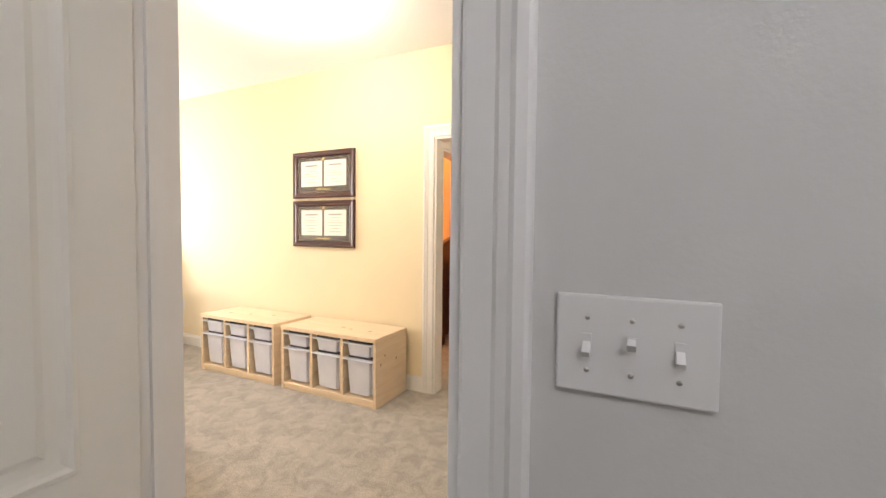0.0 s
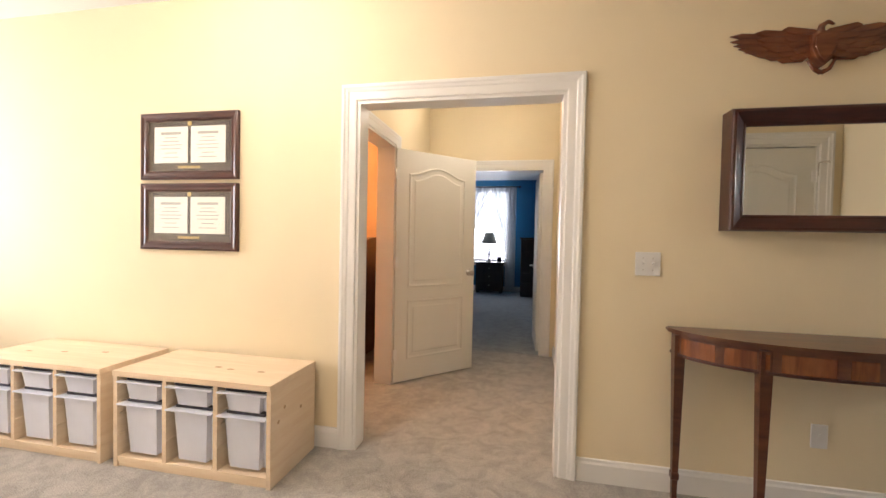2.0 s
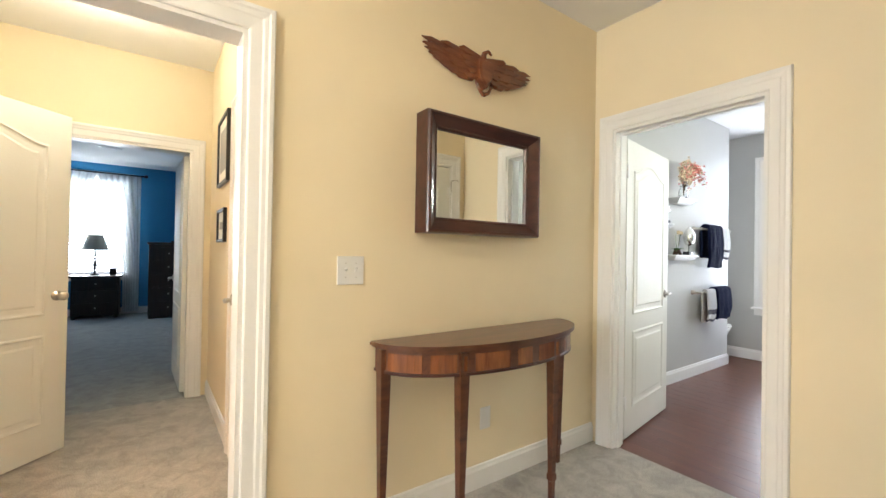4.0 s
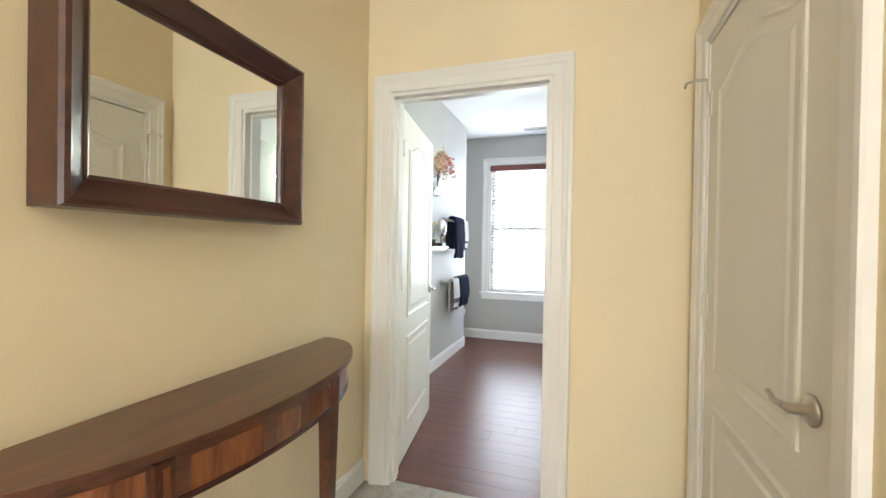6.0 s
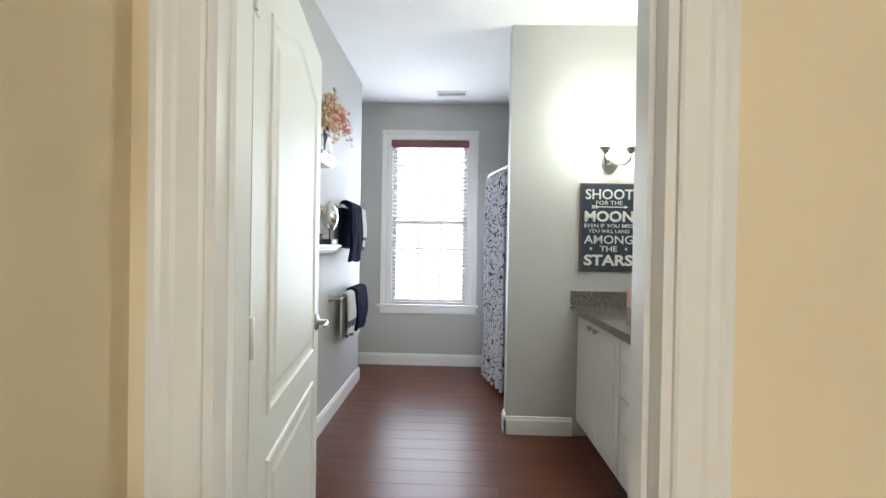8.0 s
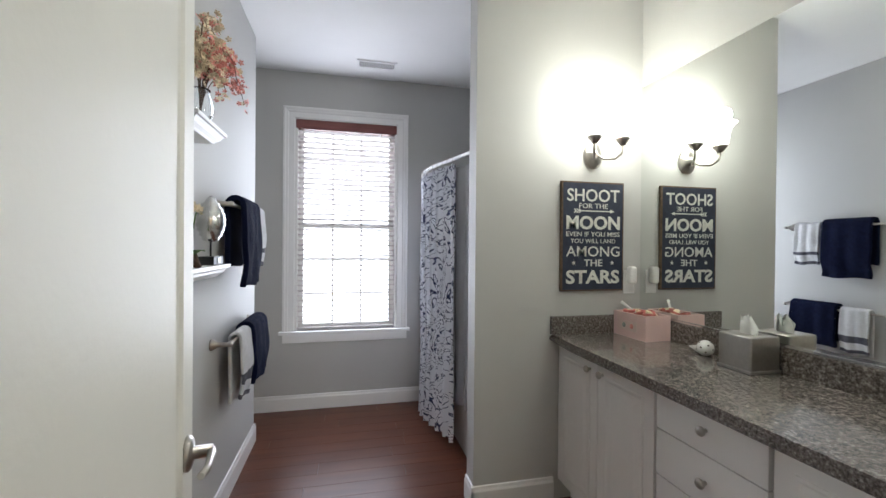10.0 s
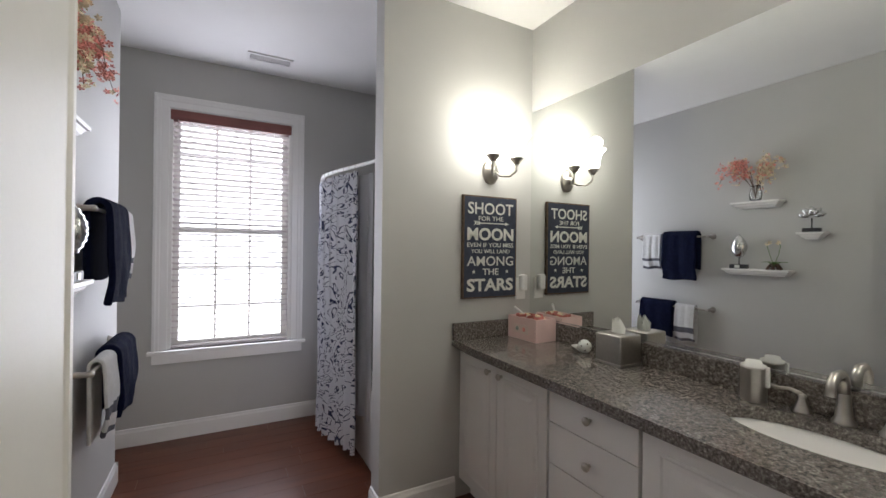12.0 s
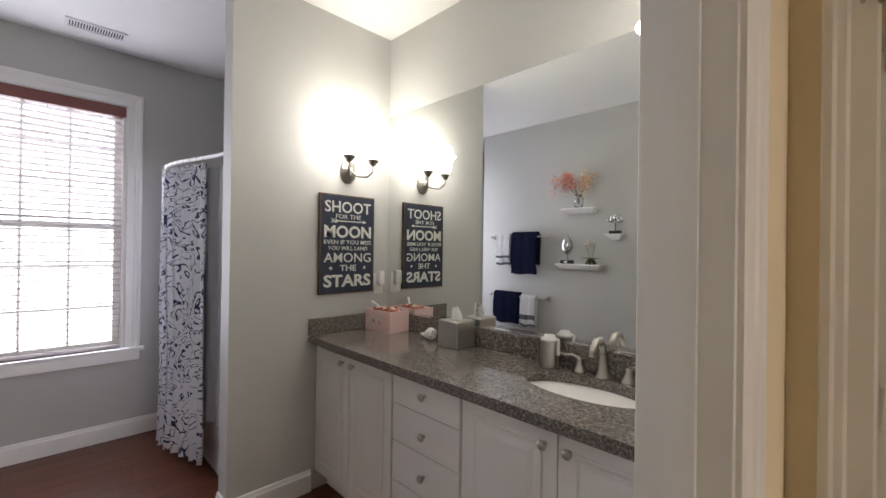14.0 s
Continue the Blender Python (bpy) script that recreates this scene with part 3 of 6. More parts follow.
# ---- windows ----
def window(name, axis, c, sign, a, b, lo, hi, depth, label, sash_rows=2, cols=3, rows=3):
    """A double-hung window: casing, sill, apron, two sashes with glazing bars. c: inner wall face; sign: into the room."""
    P = mapper(axis, c, sign)

    def bx(bm, s0, s1, z0, z1, h0, h1, bev=0.0):
        p, q = P(s0, z0, h0), P(s1, z1, h1)
        box(bm, min(p.x, q.x), max(p.x, q.x), min(p.y, q.y), max(p.y, q.y), z0, z1, bev)
        return bm
    w = thing(name, label, "window")
    w["kind"] = "structure"
    bm = bmesh.new()
    sweep(bm, P, lambda u: [(a - u, lo), (a - u, hi + u), (b + u, hi + u), (b + u, lo)], PROFILE)
    part("casing", bm, TRIM, w)
    part("sill", bx(bmesh.new(), a - 0.115, b + 0.115, lo - 0.025, lo, -0.09, 0.045, 0.004), TRIM, w)
    part("apron", bx(bmesh.new(), a - 0.09, b + 0.09, lo - 0.095, lo - 0.026, 0.001, 0.016, 0.003), TRIM, w)
    bm = bmesh.new()
    for s0, s1, z0, z1 in ((a, a + 0.02, lo, hi), (b - 0.02, b, lo, hi), (a + 0.02, b - 0.02, hi - 0.02, hi)):
        bx(bm, s0, s1, z0, z1, -0.12, 0.0)
    part("lining", bm, TRIM, w)
    mid = (lo + hi) / 2
    for z0, z1, h in ((lo, mid + 0.02, -0.07), (mid - 0.02, hi - 0.02, -0.10)):
        bm = bmesh.new()
        for s0, s1, q0, q1 in ((a + 0.02, a + 0.06, z0, z1), (b - 0.06, b - 0.02, z0, z1), (a + 0.06, b - 0.06, z0, z0 + 0.045), (a + 0.06, b - 0.06, z1 - 0.04, z1)):
            bx(bm, s0, s1, q0, q1, h - 0.03, h)
        sash = part("sash", bm, TRIM, w)
        for k in range(1, cols):
            s = a + 0.06 + (b - a - 0.12) * k / cols
            part("glazing_bar", bx(bmesh.new(), s - 0.008, s + 0.008, z0 + 0.045, z1 - 0.04, h - 0.022, h - 0.008), TRIM, sash)
        for k in range(1, rows):
            z = z0 + (z1 - z0) * k / rows
            part("glazing_bar", bx(bmesh.new(), a + 0.06, b - 0.06, z - 0.008, z + 0.008, h - 0.0215, h - 0.0085), TRIM, sash)
    return w


def blind(name, axis, c, sign, a, b, lo, hi, tilt, label, valance, step=0.042, slat=0.048, inset=-0.035):
    P = mapper(axis, c, sign)
    w = thing(name, label, "blind")
    bm = bmesh.new()
    p, q = P(a, hi - 0.075, inset - 0.03), P(b, hi, inset + 0.036)
    box(bm, min(p.x, q.x), max(p.x, q.x), min(p.y, q.y), max(p.y, q.y), p.z, q.z, 0.004)
    part("valance", bm, valance, w, "brown wooden valance")
    data = None
    z = hi - 0.095
    n = 0
    while z > lo + 0.03:
        if data is None:
            bm = B(-(b - a) / 2 + 0.004, (b - a) / 2 - 0.004, -slat / 2, slat / 2, -0.0014, 0.0014)
            ob = part("slat", bm, BLIND, w)
            data = ob.data
        else:
            ob = new("slat", data)
            ob.parent = w
        at = P((a + b) / 2, z, inset)
        ob.matrix_basis = Matrix.Translation(at) @ Matrix.Rotation((math.pi / 2 if axis == 'x' else 0), 4, 'Z') @ Matrix.Rotation(radians(tilt), 4, 'X')
        z -= step
        n += 1
    bm = bmesh.new()
    p, q = P(a, lo + 0.004, inset - 0.025), P(b, lo + 0.022, inset + 0.025)
    box(bm, min(p.x, q.x), max(p.x, q.x), min(p.y, q.y), max(p.y, q.y), p.z, q.z, 0.003)
    part("bottom_rail", bm, BLIND, w)
    for f in (0.16, 0.5, 0.84):
        s = a + (b - a) * f
        part("cord", tube(bmesh.new(), [P(s, lo + 0.02, inset + 0.026), P(s, hi - 0.07, inset + 0.026)], 0.0016, 5), TRIM, w)
    s = a + (b - a) * 0.94
    part("pull_cord", tube(bmesh.new(), [P(s, hi - 0.95, inset + 0.04), P(s, hi - 0.07, inset + 0.04)], 0.002, 5), TRIM, w)
    return w


window("window_bath", 'x', 5.50, -1, WB[0], WB[1], WB[2], WB[3], 0.12, "tall white double-hung bathroom window")
blind("window_blind", 'x', 5.50, -1, WB[0] + 0.004, WB[1] - 0.004, WB[2], WB[3] - 0.004, 14, "open slatted blind with a brown wooden valance in the bathroom window", VALANCE)
window("window_yellow_room", 'x', -5.4, 1, 1.5, 2.72, 0.6, 2.3, 0.12, "bright white double-hung window")
blind("window_blind", 'x', -5.4, 1, 1.51, 2.71, 0.6, 2.295, 20, "white slatted blind in the yellow room", TRIM)
window("window_blue_room", 'y', 11.25, -1, -1.85, -0.85, 0.72, 2.5, 0.12, "bright white double-hung window in the blue bedroom")
blind("window_blind", 'y', 11.25, -1, -1.84, -0.86, 0.72, 2.495, 30, "white slatted blind in the blue bedroom", TRIM, step=0.06, slat=0.055)


# ---- yellow room ----
def storage_unit(x1, label):
    """Pine frame with six translucent bins; front at y = 0, back at y = 0.43."""
    w, d, h, t = 0.94, 0.43, 0.52, 0.024
    u = thing("storage_unit", label, "storage unit", pose(x1 - w, 2.80, 0), "toy storage units")
    part("top_board", B(0, w, -0.006, d, h - 0.03, h, bev=0.002), PINE, u)
    part("bottom_board", B(t, w - t, 0.004, d, 0.028, 0.055, bev=0.001), PINE, u)
    part("back_panel", B(t, w - t, d - 0.012, d - 0.002, 0.055, h - 0.03), PINE, u)
    part("plinth", B(t, w - t, 0.012, 0.03, 0.0, 0.028), PINE, u)
    for x in (0, w - t):
        part("side_panel", B(x, x + t, 0, d, 0.0, h - 0.03, bev=0.001), PINE_Z, u)
    cell = (w - 4 * t) / 3
    for k in (1, 2):
        x = k * (cell + t)
        part("divider", B(x, x + t, 0.004, d - 0.012, 0.055, h - 0.03), PINE_Z, u)
    for k in range(3):
        x = t + k * (cell + t)
        for z in (0.17, 0.28, 0.345, 0.435):
            for xs in (x, x + cell - 0.008):
                part("runner", B(xs, xs + 0.008, 0.01, d - 0.02, z, z + 0.008), PINE_Z, u)
        for z0, z1 in ((0.075, 0.345), (0.365, 0.465)):
            bm = bmesh.new()
            a, b, y0, y1 = x + 0.012, x + cell - 0.012, 0.012, d - 0.03
            tap = 0.015 if z1 - z0 > 0.2 else 0.012
            ri = 0.012
            lo = [(a + tap, y0 + tap), (b - tap, y0 + tap), (b - tap, y1), (a + tap, y1)]
            hi = [(a, y0), (b, y0), (b, y1), (a, y1)]
            lv = [bm.verts.new((p[0], p[1], z0)) for p in lo]
            hv = [bm.verts.new((p[0], p[1], z1)) for p in hi]
            bm.faces.new(lv)
            for q in range(4):
                bm.faces.new((lv[q], lv[(q + 1) % 4], hv[(q + 1) % 4], hv[q]))
            bmesh.ops.bevel(bm, geom=[e for e in bm.edges if abs(e.verts[0].co.z - e.verts[1].co.z) > 0.03], offset=0.03, segments=4, affect='EDGES')
            bin_ = part("bin", bm, BIN, u, "translucent white plastic bin")
            part("rim", B(x + 0.002, x + cell - 0.002, -0.008, d - 0.03, z1 - 0.008, z1, bev=0.002) if z1 < 0.4 else B(x + 0.002, x + cell - 0.002, -0.008, 0.02, z1 - 0.008, z1, bev=0.002), BIN, bin_)
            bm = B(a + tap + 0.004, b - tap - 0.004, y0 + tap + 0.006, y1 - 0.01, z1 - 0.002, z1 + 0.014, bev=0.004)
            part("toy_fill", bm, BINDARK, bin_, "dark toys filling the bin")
    rnd = random.Random(int(x1 * 100))
    for k in range(3):
        kx, ky = rnd.uniform(0.1, 0.85), rnd.uniform(0.05, 0.3)
        part("knot", lathe(bmesh.new(), [(0, 0.0012), (0.013, 0.001), (0.015, 0)], 10, Matrix.Translation((kx, ky, h)) @ Matrix.Diagonal((1.6, 0.7, 1, 1))), KNOT, u)
        part("knot", lathe(bmesh.new(), [(0, 0.0012), (0.009, 0.001), (0.011, 0)], 10, Matrix.Translation((w, rnd.uniform(0.05, 0.35), rnd.uniform(0.1, 0.4))) @ Matrix.Rotation(math.pi / 2, 4, 'Y')), KNOT, u)
    return u


storage_unit(-1.61, "pale pine storage unit with six translucent bins beside the opening")
storage_unit(-2.635, "pale pine storage unit with six translucent bins against the wall")
bm = B(-3.70, -3.64, 3.02, 3.22, 0.0, 0.36, bev=0.004)
solid("storage_box", bm, mat("blue_grey_plastic", (0.30, 0.38, 0.48), 0.5), "narrow blue-grey plastic box leaning by the storage unit", "box")


def rect_frame(bm, P, x0, x1, z0, z1, prof):
    """Mitred frame: profile rows (inwards u, out h)."""
    return sweep(bm, P, lambda u: [(x0 + u, z0 + u), (x1 - u, z0 + u), (x1 - u, z1 - u), (x0 + u, z1 - u)], prof, closed=True)


def text(parent, words, P, s, z, width, height, material, flip=1, extrude=0.0008, bold=0.0):
    """Words as a mesh in the built-in font, centred at (s, z) on the wall mapped by P."""
    cu = bpy.data.curves.new("words", 'FONT')
    cu.body, cu.align_x, cu.align_y = words, 'CENTER', 'CENTER'
    cu.extrude, cu.offset, cu.resolution_u = extrude, bold, 3
    ob = new("words", cu)
    bpy.context.view_layer.update()
    dim = ob.dimensions.copy()
    me = bpy.data.meshes.new_from_object(ob)
    bpy.data.objects.remove(ob)
    cx = sum((v.co.x for v in me.vertices)) and (max(v.co.x for v in me.vertices) + min(v.co.x for v in me.vertices)) / 2
    cy = (max(v.co.y for v in me.vertices) + min(v.co.y for v in me.vertices)) / 2
    for v in me.vertices:
        v.co = P(s + flip * (v.co.x - cx) * width / dim.x, z + (v.co.y - cy) * height / dim.y, v.co.z + extrude)
    me.materials.clear()
    me.materials.append(material)
    o = new("lettering", me)
    o.parent = parent
    return o


def diploma(z0, z1, label):
    x0, x1 = -2.862, -2.150
    d = thing("diploma_frame", label, "picture frame", group="framed certificates")
    P = mapper('y', 3.258, -1)
    bm = rect_frame(bmesh.new(), P, x0, x1, z0, z1, [(0, 0), (0, 0.022), (0.012, 0.028), (0.028, 0.022), (0.040, 0.024), (0.052, 0.014), (0.055, 0.006)])
    part("frame", bm, DARKWOOD, d, "dark cherry frame moulding")
    part("mat_board", B(x0 + 0.05, x1 - 0.05, 3.250, 3.255, z0 + 0.05, z1 - 0.05), MATBOARD, d)
    Q = mapper('y', 3.250, -1)
    xm = (x0 + x1) / 2
    for a, b in ((x0 + 0.095, xm - 0.012), (xm + 0.012, x1 - 0.095)):
        pg = part("certificate", B(a, b, 3.2475, 3.2495, z0 + 0.105, z1 - 0.085), PAPER, d, "cream printed certificate")
        for k, f in enumerate((0.82, 0.70, 0.60, 0.50, 0.40, 0.28, 0.16)):
            wd = (0.6, 0.4, 0.5, 0.66, 0.6, 0.36, 0.5)[k] * (b - a)
            zz = z0 + 0.105 + (z1 - z0 - 0.19) * f
            hh = 0.008 if k == 0 else 0.0025
            part("print_line", B((a + b - wd) / 2, (a + b + wd) / 2, 3.2468, 3.2474, zz - hh, zz + hh), INK, pg)
    part("seal", lathe(bmesh.new(), [(0, 0.003), (0.014, 0.002), (0.016, 0)], 16, Matrix.Translation((xm, 3.250, z1 - 0.066)) @ Matrix.Rotation(math.pi / 2, 4, 'X')), GOLD, d)
    for k in range(9):
        xx = xm - 0.08 + k * 0.018
        part("gold_print", B(xx, xx + 0.012, 3.2488, 3.2496, z0 + 0.072, z0 + 0.086), GOLD, d)
    part("glazing", B(x0 + 0.05, x1 - 0.05, 3.2425, 3.2435, z0 + 0.05, z1 - 0.05), GLASS, d).visible_shadow = False
    return d


diploma(1.600, 2.020, "dark wood frame with two cream certificates on dark mat")
diploma(1.153, 1.575, "dark wood frame with two cream certificates hung below another")


def wall_mirror():
    m = thing("wall_mirror", "rectangular mirror in a deep dark mahogany frame", "mirror")
    P = mapper('y', 3.258, -1)
    x0, x1, z0, z1 = 0.520, 1.266, 1.325, 1.890
    bm = rect_frame(bmesh.new(), P, x0, x1, z0, z1, [(0, 0), (0, 0.098), (0.006, 0.108), (0.016, 0.110), (0.022, 0.104), (0.060, 0.072), (0.066, 0.074), (0.074, 0.066), (0.078, 0.05)])
    part("frame", bm, DARKWOOD, m, "deep stepped mahogany frame")
    part("glass", B(x0 + 0.07, x1 - 0.07, 3.202, 3.208, z0 + 0.07, z1 - 0.07), MIRROR, m, "bevelled mirror glass")
    return m


wall_mirror()


def wing_plaque():
    """Carved plaque: two feathered wings and a shield, one plain carving."""
    bm = bmesh.new()
    cx, y = 0.907, 3.258
    for sgn in (-1, 1):
        for row, (n, r0, r1, dz, th) in enumerate(((8, 0.06, 0.375, 0.0, 0.012), (6, 0.05, 0.27, 0.018, 0.022), (5, 0.04, 0.16, 0.03, 0.032))):
            for k in range(n):
                f = k / (n - 1)
                x_in = r0 * (0.6 + 0.4 * f)
                x_out = r1 * (1 - 0.55 * f * f)
                z_in = 2.225 - 0.085 * f + dz * 0.6
                z_out = 2.262 - 0.125 * f ** 0.8 + dz * 0.25
                wd = 0.017
                c = [(x_in, z_in - wd), (x_out * 0.85, z_out - wd), (x_out, z_out), (x_out * 0.85, z_out + wd * 0.7), (x_in, z_in + wd)]
                prism(bm, [(cx + sgn * px, pz) for px, pz in c], 0.002, th + 0.004 * (k % 2), Matrix.Translation((0, y, 0)) @ Matrix.Rotation(math.pi / 2, 4, 'X'))
    sh = [(-0.05, 2.232), (-0.028, 2.246), (0, 2.240), (0.028, 2.246), (0.05, 2.232), (0.052, 2.17), (0.03, 2.115), (0, 2.085), (-0.03, 2.115), (-0.052, 2.17)]
    M = Matrix.Translation((0, y, 0)) @ Matrix.Rotation(math.pi / 2, 4, 'X')
    prism(bm, [(cx + a, b) for a, b in sh], 0.002, 0.052, M)
    prism(bm, [(cx + a * 0.78, 2.17 + (b - 2.17) * 0.78) for a, b in sh], 0.052, 0.060, M)
    tube(bm, [(cx, y - 0.03, 2.06), (cx - 0.03, y - 0.035, 2.075), (cx - 0.055, y - 0.03, 2.12)], 0.012, 8, 0.007)
    tube(bm, [(cx, y - 0.03, 2.06), (cx + 0.03, y - 0.035, 2.075), (cx + 0.055, y - 0.03, 2.12)], 0.012, 8, 0.007)
    tube(bm, [(cx - 0.015, y - 0.04, 2.24), (cx - 0.012, y - 0.045, 2.268), (cx + 0.01, y - 0.05, 2.282), (cx + 0.034, y - 0.05, 2.268)], 0.018, 8, 0.006)
    bmesh.ops.bevel(bm, geom=list(bm.edges), offset=0.0025, segments=1, affect='EDGES')
    return solid("winged_plaque", bm, CARVED, "glossy carved wood plaque with spread wings above the mirror", "wall plaque")


wing_plaque()


def console_table():
    t = thing("console_table", "half-round mahogany console table with inlaid apron", "table")
    cx, yb, a, b = 0.920, 3.243, 0.628, 0.34

    def half(s, n=40):
        return [(cx + a * s * math.cos(math.pi * k / n), yb - b * s * abs(math.sin(math.pi * k / n)) ** 0.9) for k in range(n + 1)]
    bm = bmesh.new()
    prism(bm, half(1.0), 0.825, 0.846)
    bmesh.ops.bevel(bm, geom=[e for e in bm.edges if abs(e.verts[0].co.z - e.verts[1].co.z) < 1e-4], offset=0.005, segments=2, affect='EDGES')
    part("tabletop", bm, MAHOG, t)
    bm = bmesh.new()
    prism(bm, half(0.955), 0.722, 0.825)
    part("apron", bm, MAHOG, t)
    bm = bmesh.new()
    prism(bm, half(0.965), 0.715, 0.727)
    part("bead", bm, DARKWOOD, t)
    n = 40
    pts = half(0.957)
    for k0, k1 in ((3, 8), (9, 12), (14, 18), (19, 21), (22, 26), (28, 31), (32, 37)):
        bm = bmesh.new()
        seg = pts[k0:k1 + 1]
        prism(bm, seg + [(cx + (x - cx) * 0.99, yb + (y - yb) * 0.99) for x, y in reversed(seg)], 0.73, 0.806)
        part("inlay", bm, INLAY, t, "flame-figured veneer inlay")
    for f in (0.02, 0.36, 0.685, 0.98):
        ang = math.pi * f
        lx, ly = cx + a * 0.93 * math.cos(ang), yb - b * 0.90 * abs(math.sin(ang)) ** 0.9 - (0.022 if f in (0.02, 0.98) else 0)
        bm = bmesh.new()
        rows = []
        for z, r in ((0.0, 0.011), (0.10, 0.0125), (0.105, 0.017), (0.135, 0.017), (0.14, 0.0135), (0.70, 0.0235), (0.815, 0.0245)):
            rows.append([bm.verts.new((lx + sx * r, ly + sy * r, z)) for sx, sy in ((-1, -1), (1, -1), (1, 1), (-1, 1))])
        for p, q in zip(rows, rows[1:]):
            for k in range(4):
                bm.faces.new((p[k], p[(k + 1) % 4], q[(k + 1) % 4], q[k]))
        bm.faces.new(rows[0])
        bm.faces.new(rows[-1])
        leg = part("leg", bm, MAHOG, t)
        part("inlay", B(lx - 0.008, lx + 0.008, ly - 0.0262, ly - 0.0245, 0.735, 0.80), INLAY, leg)
    return t


console_table()


def plate(name, label, P, s0, s1, z0, z1, toggles, category="light switch", rocker=False):
    bm = bmesh.new()
    p, q = P(s0, z0, 0.0), P(s1, z1, 0.007)
    box(bm, min(p.x, q.x), max(p.x, q.x), min(p.y, q.y), max(p.y, q.y), z0, z1, 0.003)
    d = thing(name, label, category)
    part("plate", bm, PLASTIC, d)
    zm = (z0 + z1) / 2
    for s, up in toggles:
        bm = bmesh.new()
        p, q = P(s - 0.005, zm - 0.012, 0.006), P(s + 0.005, zm + 0.012, 0.0085)
        box(bm, min(p.x, q.x), max(p.x, q.x), min(p.y, q.y), max(p.y, q.y), zm - 0.012, zm + 0.012)
        part("slot", bm, PLASTIC, d)
        if rocker:
            continue
        bm = bmesh.new()
        prism(bm, [(-0.0045, -0.004), (0.0045, -0.004), (0.004, 0.004), (-0.004, 0.004)], 0.0, 0.016)
        dirn = P(0, 0, 1) - P(0, 0, 0)
        M = Matrix.Translation(P(s, zm, 0.006)) @ (dirn + Vector((0, 0, 0.75 * up))).to_track_quat('Z', 'Y').to_matrix().to_4x4()
        bmesh.ops.transform(bm, matrix=M, verts=bm.verts)
        part("toggle", bm, PLASTIC, d)
        for dz in (-0.03, 0.03):
            bm = lathe(bmesh.new(), [(0, 0.0085), (0.0025, 0.0082), (0.003, 0.007)], 10)
            bmesh.ops.transform(bm, matrix=Matrix.Translation(P(s, zm + dz, 0)) @ dirn.to_track_quat('Z', 'Y').to_matrix().to_4x4(), verts=bm.verts)
            part("screw", bm, METAL, d)
    return d


PA = mapper('y', 3.26, -1)
plate("light_switch", "white two-gang switch plate on the yellow wall", PA, 0.143, 0.262, 1.092, 1.212, [(0.18, 1), (0.226, 1)])
plate("light_switch", "white three-gang toggle switch plate beside the doorway", mapper('y', 0.86, -1), 0.010, 0.171, 1.120, 1.232, [(0.044, -1), (0.090, 1), (0.136, -1)])
plate("wall_outlet", "white outlet plate under the console table", PA, 0.945, 1.015, 0.30, 0.415, [(0.98, 0)], "outlet", True)
plate("wall_outlet", "white outlet plate near the armchair", PA, -4.62, -4.55, 0.40, 0.515, [(-4.585, 0)], "outlet", True)


def ceiling_light():
    d = thing("ceiling_light", "lit frosted glass dome ceiling light with brass finial", "ceiling light", pose(-1.83, 2.2, H))
    part("canopy", lathe(bmesh.new(), [(0, -0.001), (0.12, -0.001), (0.125, -0.02), (0.11, -0.045), (0.0, -0.05)], 32), METAL, d)
    part("dome", lathe(bmesh.new(), [(0.105, -0.062), (0.175, -0.075), (0.18, -0.09), (0.15, -0.13), (0.09, -0.16), (0.0, -0.172)], 32), DOME, d, "glowing frosted glass dome").visible_shadow = False
    part("finial", lathe(bmesh.new(), [(0.008, -0.17), (0.011, -0.18), (0.006, -0.19), (0, -0.195)], 12), METAL, d)
    for k in range(3):
        an = 2.1 * k + 0.4
        part("clip", B(0.165, 0.185, -0.008, 0.008, -0.10, -0.05), METAL, d).matrix_basis = Matrix.Rotation(an, 4, 'Z')
    return d


ceiling_light()


def cushion(x0, x1, y0, y1, z0, z1, r=0.04):
    bm = bmesh.new()
    box(bm, x0, x1, y0, y1, z0, z1)
    bmesh.ops.bevel(bm, geom=list(bm.edges), offset=r, segments=4, affect='EDGES', profile=0.55)
    for f in bm.faces:
        f.smooth = True
    return bm


